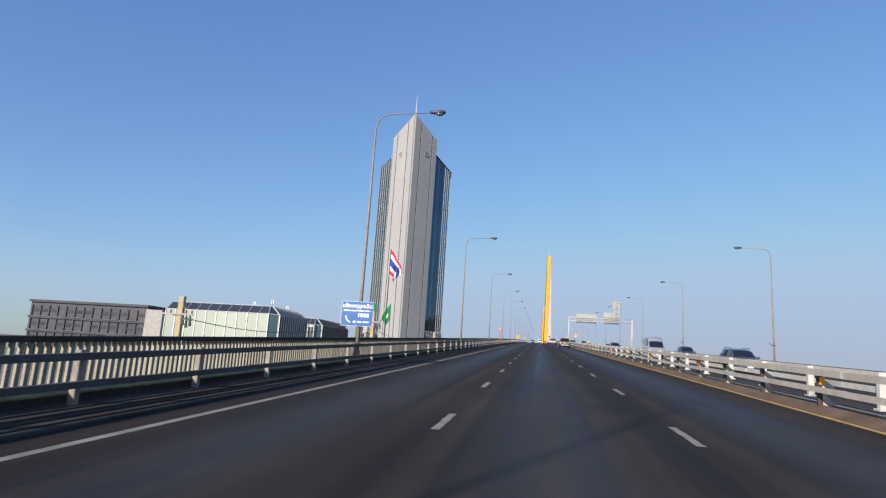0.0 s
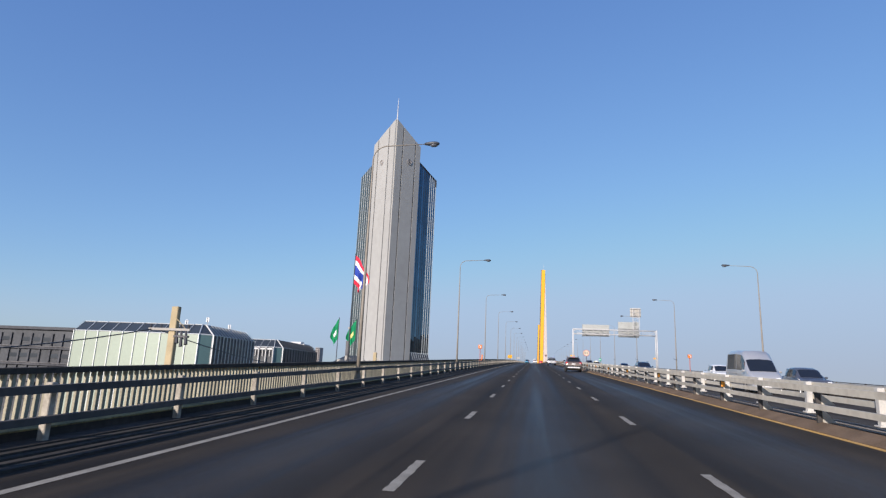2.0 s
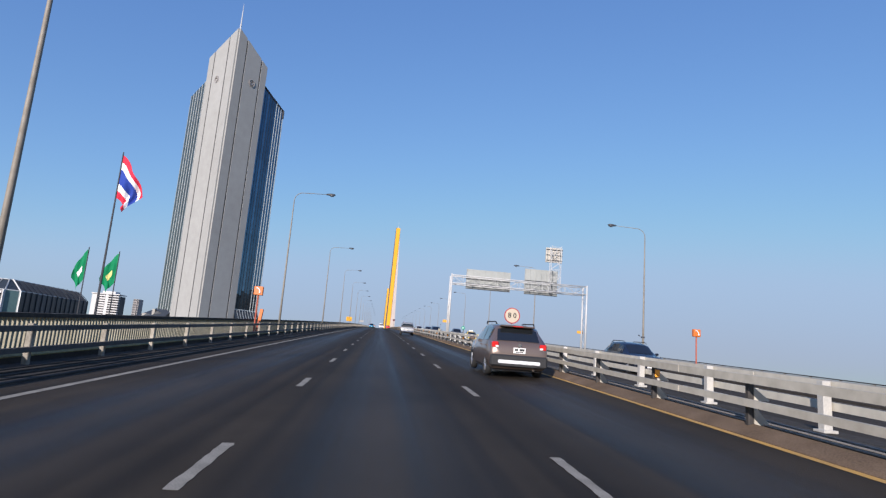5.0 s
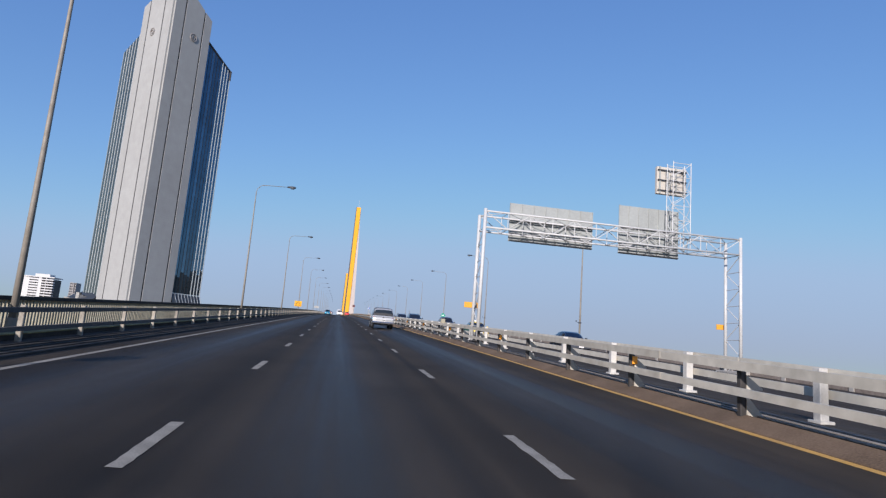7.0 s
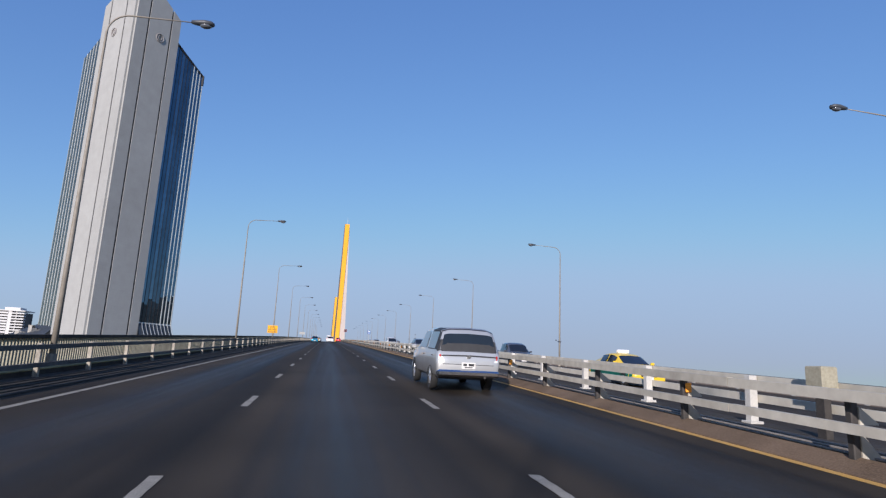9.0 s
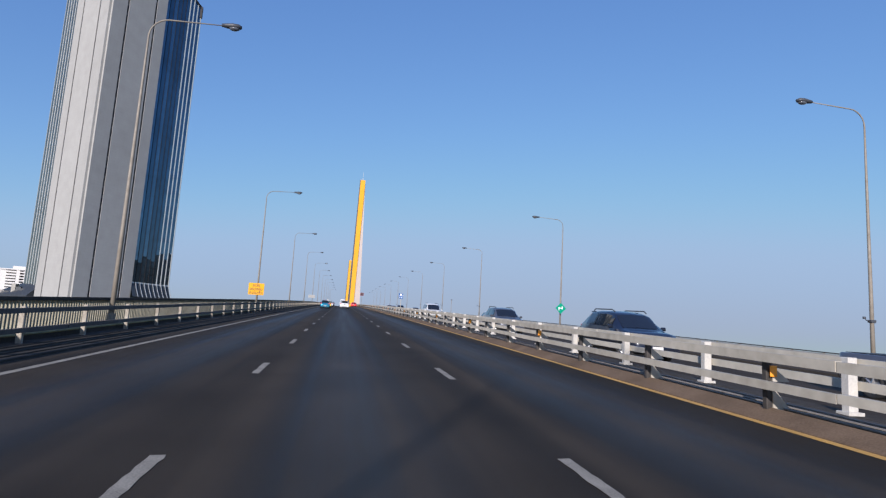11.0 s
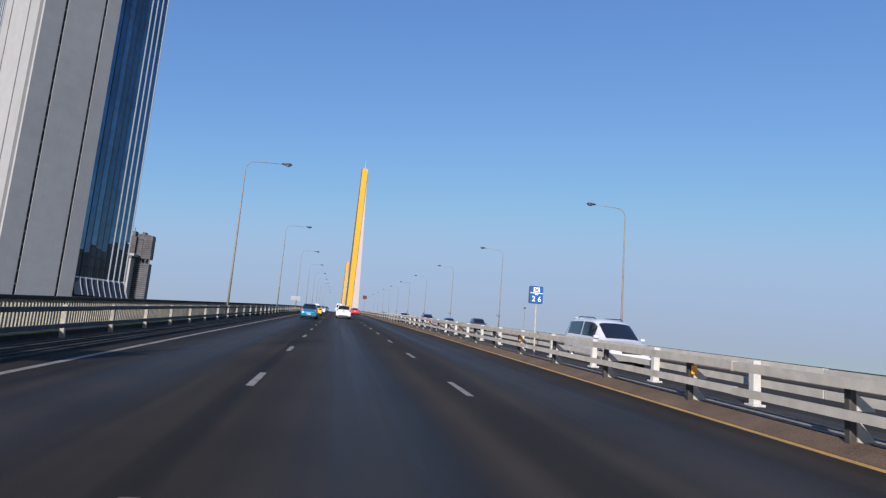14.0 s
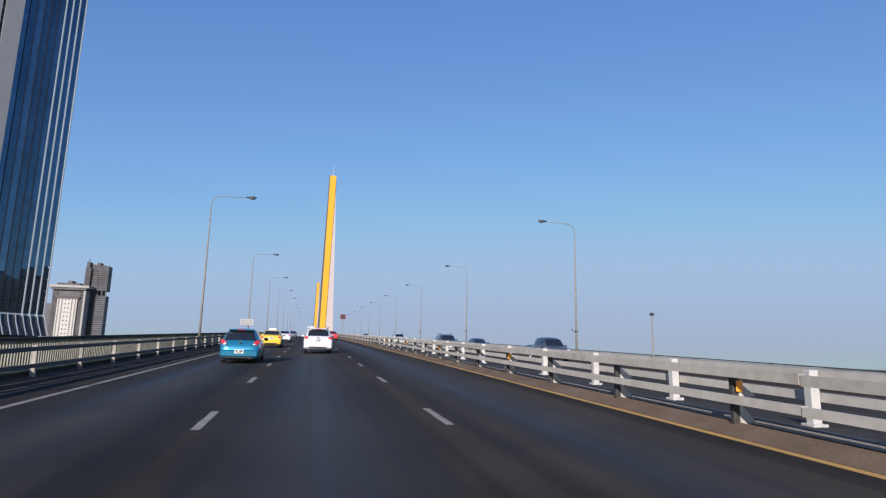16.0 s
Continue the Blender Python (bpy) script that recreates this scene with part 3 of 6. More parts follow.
def build_lamp(sidesign):
    """A tapered street lamp with a bent arm; its arm reaches out along +x times the sign."""
    lamp = empty("street_lamp")
    s = sidesign
    H = 11.60
    reach = 3.29
    pts = [(0, 0, 0), (0, 0, 4.0), (0, 0, 8.0), (0, 0, H - 0.75)]
    rad = [0.092, 0.074, 0.054, 0.036]
    for i in range(1, 7):
        a = radians(15 * i)
        pts.append((s * 0.7 * (1 - math.cos(a)), 0, H - 0.75 + 0.7 * math.sin(a)))
        rad.append(0.028)
    pts.append((s * (reach - 0.58), 0, H + 0.02))
    rad.append(0.018)
    part("pole", tube(pts, rad, 10), POLE, lamp, smooth=True)
    bm = bmesh.new()
    add_box(bm, -0.2, 0.2, -0.2, 0.2, 0.0, 0.04, 0.01)
    add_tube(bm, [(0, 0, 0.03), (0, 0, 0.45)], [0.15, 0.13], 10)
    part("base_plate", bm, POLE, lamp)
    bm = bmesh.new()
    rings = []
    for u, w, h in ((2.2, 0.07, 0.06), (2.35, 0.11, 0.08), (2.6, 0.17, 0.11), (2.82, 0.16, 0.10), (2.93, 0.06, 0.05)):
        rings.append([bm.verts.new((s * (u + reach - 2.93), w * math.cos(radians(30 * k)), H + 0.03 + h * math.sin(radians(30 * k)))) for k in range(12)])
    for r0, r1 in zip(rings, rings[1:]):
        for k in range(12):
            bm.faces.new((r0[k], r0[(k + 1) % 12], r1[(k + 1) % 12], r1[k]))
    bm.faces.new(rings[0]); bm.faces.new(rings[-1])
    head = part("lamp_head", bm, LAMP_GREY, lamp, "dark grey lantern", smooth=True)
    bm = bmesh.new()
    bmesh.ops.create_uvsphere(bm, u_segments=12, v_segments=6, radius=1, matrix=Matrix.Translation((s * (reach - 0.27), 0, H - 0.05)) @ Matrix.Diagonal((0.2, 0.13, 0.09, 1)))
    part("lens", bm, LAMP_GLASS, head, smooth=True)
    if s < 0:
        bm = tube([(0, 0, 2.42), (-0.26, 0, 2.45), (-0.36, 0, 2.52)], 0.018, 6)
        add_box(bm, -0.41, -0.31, -0.05, 0.05, 2.5, 2.6, 0.015)
        add_box(bm, -0.11, 0.11, -0.11, 0.11, 2.36, 2.48, 0.01)
        part("bracket", bm, LAMP_GREY, lamp, "small dark bracket arm")
    tagged(lamp, "tall grey steel street lamp with a bent arm", "street lamp", "street lamps along the bridge")
    return lamp


def build_lamps():
    a = build_lamp(1)
    first = True
    for n in range(-1, 17):
        y = 25.90 + 35.93 * n
        m = upright(-9.65, y, 0.17)
        if first:
            a.matrix_world = m
            first = False
        else:
            copy_thing(a, m)
    b = build_lamp(-1)
    first = True
    for n in range(-2, 16):
        y = 60.65 + 35.93 * n
        m = Matrix.Translation((20.0, y, profile(y) - 0.38))
        if first:
            b.matrix_world = m
            first = False
        else:
            copy_thing(b, m)


def build_pylon(y, top):
    """A single tapering steel leg between the carriageways, yellow on the near edge and pale on its broad side."""
    base = profile(y) - 4
    py = tagged(empty("bridge_pylon", Matrix.Translation((6.0, y, base))), "tall tapering yellow steel pylon of a cable-stayed bridge", "pylon", "bridge pylons")
    h = top - base
    def leg(w0, w1, d0, d1, dy0, dy1, dx0, dx1):
        bm = bmesh.new()
        rings = []
        for k in range(9):
            f = k / 8
            w, d, yc = w0 + (w1 - w0) * f, d0 + (d1 - d0) * f, dy0 + (dy1 - dy0) * f
            dx = dx0 + (dx1 - dx0) * f
            rings.append([bm.verts.new((dx + x, yc + yy, h * f)) for x, yy in ((-w / 2, -d / 2), (w / 2, -d / 2), (w / 2, d / 2), (-w / 2, d / 2))])
        for r0, r1 in zip(rings, rings[1:]):
            for i in range(4):
                bm.faces.new((r0[i], r0[(i + 1) % 4], r1[(i + 1) % 4], r1[i]))
        bm.faces.new(rings[0]); bm.faces.new(rings[-1])
        return bm
    part("leg", leg(2.9, 3.2, 3.0, 2.8, 0, 0, -1.5, 0.0), PYLON_YELLOW, py, "bright yellow tapering leg")
    part("web", leg(4.4, 0.4, 2.4, 2.0, 0.2, 0.2, 2.0, 1.4), PYLON_PALE, py, "pale cream side face")
    # solid dark strip that draws the shade along the leg's left side
    part("shade_strip", leg(1.1, 0.4, 2.9, 2.7, -0.1, -0.1, -3.35, -1.75), DARK_STEEL, py, "dark strip added for the shaded left edge")
    part("mast", tube([(0, 0, h), (0, 0, h + 6)], [0.12, 0.05], 6), STEEL_WHITE, py, "thin white lightning rod")


build_ground()
build_deck()
build_markings()
build_kerbs()
build_guard_rails()
build_parapet()
build_lamps()
build_pylon(580.0, 106.6)
build_pylon(1029.0, 100.5)


# ---- the tower beside the road ----
def on_line(a, b, f):
    return (a[0] + (b[0] - a[0]) * f, a[1] + (b[1] - a[1]) * f)


def add_face_strip(bm, a, b, f0, f1, z0, t0, t1, out, depth):
    """An upright slab on the wall line a-b, from fraction f0 to f1, proud of it by out; its top slopes from t0 to t1."""
    p, q = Vector(on_line(a, b, f0)), Vector(on_line(a, b, f1))
    d = (Vector(b) - Vector(a)).normalized()
    nrm = Vector((d.y, -d.x))
    if nrm.y > 0:
        nrm = -nrm
    o0, o1 = nrm * out, nrm * (out - depth)
    ring = [p + o0, q + o0, q + o1, p + o1]
    add_prism(bm, [(v.x, v.y) for v in ring], z0, [t0, t1, t1, t0])
    return bm


def build_tower():
    F, E1, E2, E0, E3 = (-101.1, 425.2), (-121.5, 445.0), (-87.1, 444.3), (-137.7, 468.2), (-76.3, 458.5)
    lo = GROUND_Z
    tower = tagged(empty("office_tower"), "tall pale stone office tower with blue glass wings and a spire", "skyscraper")
    core = bmesh.new()
    add_prism(core, [(-101.1, 426.6), (-88.4, 444.6), (-99, 459), (-110, 459), (-120.3, 445.4)], lo, [185.6, 171.6, 168.0, 168.0, 174.2])
    part("core", core, TOWER_STONE, tower)
    back = bmesh.new()
    add_prism(back, [(-120.5, 446.6), (-88.6, 446.0), (-77.4, 459.6), (-98, 492), (-116, 506), (-136.6, 469.6)], lo, [160.2, 159.4, 149.6, 148, 150, 156.8])
    part("rear_block", back, TOWER_GLASS_LEFT, tower)

    def top_on(face, f):
        return 186.5 + ((175.0 if face == "l" else 172.5) - 186.5) * f
    for face, a, b, cuts in (("l", F, E1, (0.0, 0.255, 0.286, 0.767, 0.798, 1.0)), ("r", F, E2, (0.0, 0.25, 0.285, 0.768, 0.803, 1.0))):
        for i in range(0, 5):
            f0, f1 = cuts[i], cuts[i + 1]
            if i % 2 == 0:
                # stone panels, in lifts with fine joints
                bm = bmesh.new()
                add_face_strip(bm, a, b, f0, f1, lo, top_on(face, f0), top_on(face, f1), 0.9, 1.6)
                part("stone_panel", bm, TOWER_STONE, tower)
            else:
                bm = bmesh.new()
                add_face_strip(bm, a, b, f0, f1, lo, top_on(face, f0) - 2, top_on(face, f1) - 2, 0.72, 1.4)
                strip_ob = part("window_strip", bm, TOWER_GROOVE, tower, "narrow dark window strip")
                bm = bmesh.new()
                z = lo + 6
                while face == "r" and z < top_on(face, f0) - 6:
                    add_face_strip(bm, a, b, f0 + 0.004, f1 - 0.004, z, z + 0.7, z + 0.7, 0.78, 0.3)
                    z += 4.0
                if face == "r":
                    tagged(part("spandrel", bm, FAR_GREY, strip_ob), kind="stuff")
                else:
                    bm.free()
        # ring emblem high on each face
        p = Vector((*on_line(a, b, 0.56), 157.5))
        d = (Vector((*b, 0)) - Vector((*a, 0))).normalized()
        nrm = Vector((d.y, -d.x, 0))
        nrm = nrm if nrm.y < 0 else -nrm
        bm = bmesh.new()
        for r, t in ((2.0, 0.22), (1.0, 0.2)):
            add_tube(bm, [p + nrm * 1.1 + r * (math.cos(2 * math.pi * k / 20) * d + math.sin(2 * math.pi * k / 20) * Vector((0, 0, 1))) for k in range(21)], t, 5)
        part("emblem", bm, WALL_GREY, tower, "plain grey ring emblem")
    # right wing: tall glass strips between mullions, pale fins towards the outer corner, flared foot
    d = Vector((E3[0] - E2[0], E3[1] - E2[1])).normalized()
    n = 9
    for k in range(n):
        f0, f1 = k / n, (k + 1) / n
        t0, t1 = 161 - 10 * f0, 161 - 10 * f1
        bm = bmesh.new()
        dark = (31, 30.2, 33, 32, 31.4, 34.4, 35.2, 33, 36)[k]
        add_face_strip(bm, E2, E3, f0 + 0.006, f1 - 0.006, dark, t0, t1, 0.0, 0.5)
        part("glass_strip", bm, TOWER_GLASS, tower)
        # fixed dark panes stand in for buildings reflected low in the wing
        z = 22.0
        while z < dark - 0.5:
            bm = bmesh.new()
            add_face_strip(bm, E2, E3, f0 + 0.006, f1 - 0.006, z + 0.06, min(z + 3.4, dark) - 0.06, min(z + 3.4, dark) - 0.06, -0.05, 0.45)
            part("storey_pane", bm, TOWER_REFLECTION, tower, "dark pane painted as reflected buildings")
            z += 3.4
        bm = bmesh.new()
        add_face_strip(bm, E2, E3, f0 + 0.004, f1 - 0.004, 21, 22.0, 22.0, 0.05, 0.5)
        part("transom", bm, TOWER_FIN, tower)
        pale = k >= 5
        bm = bmesh.new()
        w = 0.011 if pale else 0.007
        add_face_strip(bm, E2, E3, f1 - w, f1 + w * 0.4, 21, t1, t1, 0.3 if pale else 0.12, 0.6)
        fin = part("fin", bm, TOWER_FIN if pale else TOWER_GROOVE, tower)
        bm = bmesh.new()
        p = Vector((*on_line(E2, E3, f1), 0))
        nn = Vector((d.y, -d.x, 0))
        nn = nn if nn.y < 0 else -nn
        add_tube(bm, [p + nn * 0.3 + Vector((0, 0, 22)), p + nn * 1.2 + Vector((0, 0, 19.6)), p + nn * 3.2 + Vector((0, 0, 16))], [0.13, 0.13, 0.13], 4)
        part("foot", bm, TOWER_FIN, fin)
    bm = bmesh.new()
    for k in range(9):
        a0, a1 = on_line(E2, E3, k / 9), on_line(E2, E3, (k + 1) / 9)
        vs = [bm.verts.new(v) for v in ((a0[0], a0[1] - 0.2, 21.5), (a1[0], a1[1] - 0.2, 21.5), (a1[0] + 1.9, a1[1] - 1.6, 16), (a0[0] + 1.9, a0[1] - 1.6, 16))]
        bm.faces.new(vs)
    part("skirt", bm, DARK_GLASS, tower, "sloped dark glass skirt")
    for k in range(18):
        bm = bmesh.new()
        f0, f1 = k / 18, (k + 1) / 18
        add_face_strip(bm, E2, E3, f0, f1, 160.4 - 10 * f1, 161.3 - 10 * f0, 161.3 - 10 * f1, 0.3, 1.2)
        part("cornice", bm, TOWER_GROOVE, tower)
    bm = box(E3[0] - 0.6, E3[0] + 0.5, E3[1] - 0.6, E3[1] + 0.6, 146, 151.4)
    part("cap", bm, TOWER_GROOVE, tower)
    # left wing: grey-green glass with pale fins
    n = 6
    A = (-121.5, 446.2)
    for k in range(n):
        f0, f1 = k / n, (k + 1) / n
        bm = bmesh.new()
        add_face_strip(bm, A, E0, f0 + 0.01, f1 - 0.01, lo, 162 - 4 * f0, 162 - 4 * f1, 0.0, 0.5)
        part("glass_strip", bm, TOWER_GLASS_LEFT, tower)
        bm = bmesh.new()
        add_face_strip(bm, A, E0, f1 - 0.009, f1 + 0.005, lo, 162 - 4 * f1, 162 - 4 * f1, 0.16, 0.6)
        part("fin", bm, TOWER_FIN if k == n - 1 else FRAME_PALE, tower)
    bm = bmesh.new()
    add_prism(bm, [(-147, 462), (-126, 447), (-122, 452), (-140, 474)], lo, [14, 14, 20, 20])
    part("podium", bm, WINDOW_FAR, tower, "dark low podium")
    rng = random.Random(8)
    for k in range(9):
        x, y = -143 + 2.3 * k, 459 - 1.2 * k
        h = rng.uniform(1.0, 4.5)
        part("roof_unit", box(x, x + rng.uniform(1.2, 2.6), y, y + 3, 13, 14 + h), WINDOW_FAR if k % 3 else CONCRETE, tower)
    part("spire", tube([(-101.4, 427.5, 185), (-101.4, 427.5, 193), (-101.4, 427.5, 204)], [0.55, 0.35, 0.12], 8), STEEL_WHITE, tower, "thin white spire")


def build_mall():
    """Two low glazed blocks with chamfered, ribbed roofs."""
    def block(x0, x1, y0, y1, z_wall, z_top, inset, front, pitch, side_pitch, label, open_front):
        b = tagged(empty("glazed_building"), label, "building")
        c = 2.3
        low = GROUND_Z + 3
        plan = [(x0, y0), (x1 - c, y0), (x1, y0 + c), (x1, y1), (x0, y1)]
        top = [(x0, y0 + inset), (x1 - c - 0.4 * inset, y0 + inset), (x1 - inset, y0 + c + 0.4 * inset), (x1 - inset, y1), (x0, y1)]
        body = bmesh.new()
        add_prism(body, plan, GROUND_Z, z_wall)
        part("wall", body, WINDOW_FAR, b)
        bm = bmesh.new()
        lo = [bm.verts.new((x, y, z_wall)) for x, y in plan]
        hi = [bm.verts.new((x, y, z_top)) for x, y in top]
        for i in range(5):
            bm.faces.new((lo[i], lo[(i + 1) % 5], hi[(i + 1) % 5], hi[i]))
        bm.faces.new(hi)
        part("roof", bm, DARK_GLASS, b, "dark sloping glazed roof edge")
        part("eave_rail", tube([(x, y, z_wall) for x, y in plan[:4]], 0.13, 4), FRAME_PALE, b)
        part("ridge", tube([(x, y, z_top + 0.05) for x, y in top[:4]], 0.12, 4), FRAME_PALE, b)
        nx = int((x1 - c - x0) / pitch)
        wx = (x1 - c - x0) / nx
        for k in range(nx + 1):
            a = x0 + k * wx
            if k < nx and not open_front:
                part("pane", box(a + 0.1, a + wx - 0.1, y0 - 0.12, y0 - 0.01, low, z_wall - 0.15), front, b)
            elif k < nx:
                # open bay: dark recess, short hanging blades under the eaves
                part("hood", box(a + 0.45, a + wx - 0.45, y0 - 0.7, y0 - 0.05, z_wall - 1.0, z_wall - 0.4), STEEL_WHITE, b)
                part("blade", box(a + wx / 2 - 0.1, a + wx / 2 + 0.1, y0 - 0.6, y0 - 0.1, z_wall - 3.4, z_wall - 1.1), STEEL_WHITE, b)
            rib = bmesh.new()
            w = 0.13 if open_front else 0.085
            add_box(rib, a - w, a + w, y0 - (0.9 if open_front else 0.35), y0 - 0.02, low, z_wall)
            add_tube(rib, [(a, y0 - 0.2, z_wall), (min(a, x1 - c - 0.4 * inset), y0 + inset - 0.2, z_top + 0.12)], 0.09, 4)
            part("rib", rib, STEEL_WHITE if open_front else FRAME_PALE, b)
        ny = int((y1 - y0 - c) / side_pitch)
        wy = (y1 - y0 - c) / ny
        for k in range(ny + 1):
            a = y0 + c + k * wy
            if k < ny:
                part("pane", box(x1 + 0.01, x1 + 0.08, a + 0.06, a + wy - 0.06, low, z_wall - 0.15), DARK_GLASS, b)
            rib = bmesh.new()
            add_box(rib, x1 + 0.02, x1 + 0.3, a - 0.06, a + 0.06, low, z_wall)
            add_tube(rib, [(x1 + 0.2, a, z_wall), (x1 - inset + 0.2, max(a, y0 + c + 0.4 * inset), z_top + 0.12)], 0.085, 4)
            part("rib", rib, FRAME_PALE if k == 0 or side_pitch < 2 else DARK_STEEL, b)
        # splayed corner bay
        bm = bmesh.new()
        add_prism(bm, [(x1 - c + 0.1, y0 - 0.06), (x1 - 0.06, y0 + c - 0.1), (x1 - 0.2, y0 + c), (x1 - c, y0 + 0.2)], low, z_wall - 0.15)
        part("corner_bay", bm, TEAL_GLASS, b, "teal glazed splayed corner")
        for x, y in ((x1 - c, y0), (x1, y0 + c)):
            part("corner_post", tube([(x, y, low), (x, y, z_wall + 0.05)], 0.17, 6), STEEL_WHITE, b)
        for m, n in ((1, 1), (2, 2)):
            part("hip", tube([(*plan[m], z_wall), (*top[n], z_top + 0.1)], 0.14, 5), STEEL_WHITE, b)
        return b
    block(-117.0, -80.5, 171.8, 196.5, 11.9, 14.4, 3.0, GREEN_GLASS, 3.35, 1.65, "low building with pale green glazed front and pale ribs", False)
    block(-130.2, -94.5, 246.9, 285.4, 12.9, 15.7, 3.0, DARK_GLASS, 2.75, 2.5, "low dark glazed building with white open frames in front", True)
    # rooftop aerials
    for x, y, h in ((-86.4, 181.0, 2.5), (-93.5, 183.0, 1.9), (-86.0, 192.0, 1.7)):
        a = tagged(empty("roof_aerial", Matrix.Translation((x, y, 14.3))), "small white aerial on a flat roof", "aerial", "roof aerials")
        part("mast", tube([(0, 0, 0), (0, 0, h)], 0.09, 6), STEEL_WHITE, a)
        for k in range(3):
            ang = radians(120 * k)
            part("panel", box(0.28 * math.cos(ang) - 0.1, 0.28 * math.cos(ang) + 0.1, 0.28 * math.sin(ang) - 0.1, 0.28 * math.sin(ang) + 0.1, h - 1.1, h + 0.1, 0.02), SIGN_WHITE, a)
    cp = tagged(empty("car_park"), "dark blue-grey multi-storey car park with open decks", "building")
    part("wall", box(-215, -160, 224, 260, GROUND_Z, 15.0), WINDOW_FAR, cp)
    part("roof_parapet", box(-215.4, -159.8, 223.0, 260.2, 15.0, 16.0), PARK_GREY, cp)
    pane = mesh_of(box(-1.5, 1.5, -0.12, 0.0, 0.0, 1.3), "pane", DARK_GLASS)
    pier = mesh_of(box(-0.3, 0.3, -0.5, 0.0, 0.0, 4.3), "column", PARK_GREY)
    for k in range(4):
        z = -7.4 + 5.6 * k
        part("slab", box(-215, -160, 223.2, 224.4, z - 1.1, z - 0.1), PARK_GREY, cp)
        part("ledge", box(-215, -160, 222.9, 223.2, z - 0.35, z - 0.1), FAR_GREY, cp, "grey ledge")
        for i in range(14):
            part("column", pier, None, cp, m=Matrix.Translation((-214 + 4.1 * i, 224, z)))
            if (3 * i + k) % 4:
                part("pane", pane, None, cp, m=Matrix.Translation((-212 + 4.1 * i, 223.95, z + 1.6)))
    part("stair_tower", box(-160, -152.5, 222.5, 240, GROUND_Z, 14.2), CONCRETE, cp)


def build_far_towers():
    def slab(name, label, x0, x1, y, depth, z1, wall, pane, floors, cols, z0=GROUND_Z):
        t = tagged(empty(name), label, "apartment block", "distant towers")
        part("wall", box(x0, x1, y, y + depth, z0, z1), wall, t)
        w, h = (x1 - x0) / cols, (z1 - z0) / floors
        win = mesh_of(box(0.14 * w, 0.86 * w, -0.5, 0.05, 0.28 * h, 0.78 * h), "window", pane)
        base = max(0, int((15 - z0) / h))
        for i in range(base, floors):
            for k in range(cols):
                part("window", win, None, t, m=Matrix.Translation((x0 + k * w, y, z0 + i * h)))
        for k in range(1, cols):
            if k % 2 == 0:
                part("pilaster", box(x0 + k * w - 0.5, x0 + k * w + 0.5, y - 1.2, y, z0, z1), wall, t)
        return t
    a = tagged(empty("apartment_tower"), "white slab of flats with long balconies, far behind the rail", "apartment block", "distant towers")
    part("core", box(-419, -383, 1002, 1024, GROUND_Z, 52.0), WINDOW_FAR, a)
    part("end_wall", box(-420, -412.5, 1000, 1024, GROUND_Z, 53.5), WALL_WHITE, a)
    part("stair_wall", box(-401, -397, 999.4, 1010, GROUND_Z, 53.5), WALL_WHITE, a)
    for i in range(18):
        z = -9.4 + 3.5 * i
        part("balcony", box(-412.5, -401, 999, 1003, z, z + 2.1), WALL_WHITE, a)
        part("balcony", box(-397, -382, 998, 1003, z, z + 1.5), WALL_WHITE, a)
        part("partition", box(-392.0, -391.4, 999.5, 1002.5, z + 1.5, z + 3.5), WALL_WHITE, a)
    part("roof_slab", box(-420.5, -381.5, 998.5, 1024.5, 53.5, 54.8), WALL_WHITE, a)
    part("plant_room", box(-408, -390, 1004, 1020, 54.8, 58.4), WALL_WHITE, a)
    b = tagged(empty("apartment_tower"), "brown-grey high-rise with banded balconies and a ragged unfinished crown", "apartment block", "distant towers")
    part("core", box(-368, -343, 1362, 1380, GROUND_Z, 146), WINDOW_FAR, b)
    for x0, x1, y, z_top, wide in ((-371, -362, 1356, 146, 1.5), (-361.2, -351.5, 1360, 143, 1.0), (-350.5, -335, 1356, 150, 1.5)):
        low = part("lower_shaft", box(x0 + 1, x1 - 1, y + 1.5, 1375, GROUND_Z, 100), WINDOW_FAR, b, "dark glazed lower storeys")
        up = part("upper_shaft", box(x0 + 0.6, x1 - 0.6, y + 1.2, 1375, 108, z_top), WINDOW_FAR, b, "unfinished brown upper storeys")
        for owner, za, zb, mt in ((low, 14, 99, FAR_GREY), (up, 109, z_top - 1, FAR_BROWN)):
            z = za
            while z < zb:
                part("balcony", box(x0, x1, y, y + 3, z, z + 1.3), mt, owner)
                z += 3.6
        for k in range(3):
            part("column", box(x0 + 1 + k * (x1 - x0 - 3) / 2, x0 + 2.2 + k * (x1 - x0 - 3) / 2, y + 1, y + 3, 99, 109), FAR_GREY, b)
    for x0, x1, z1 in ((-371, -366, 156), (-362, -355, 152), (-355, -350, 155.5), (-349, -343, 151.5)):
        part("crown", box(x0, x1, 1360, 1374, 142, z1), FAR_BROWN, b)
    part("mast", tube([(-368.5, 1362, 150), (-368.5, 1362, 162)], 0.5, 6), DARK_STEEL, b)
    c = tagged(empty("apartment_tower"), "pale grey high-rise with a cream windowed centre and flat crown", "apartment block", "distant towers")
    part("core", box(-410, -364, 1344, 1375, GROUND_Z, 108), FAR_GREY, c)
    part("low_wing", box(-421, -410, 1347, 1370, GROUND_Z, 84), FAR_GREY, c)
    centre = part("centre_panel", box(-401, -372, 1341, 1344, GROUND_Z, 92), BOARD_CREAM, c, "cream gridded centre bay")
    pane = mesh_of(box(-0.9, 0.9, -0.4, 0.05, 0, 2.2), "window", WINDOW_FAR)
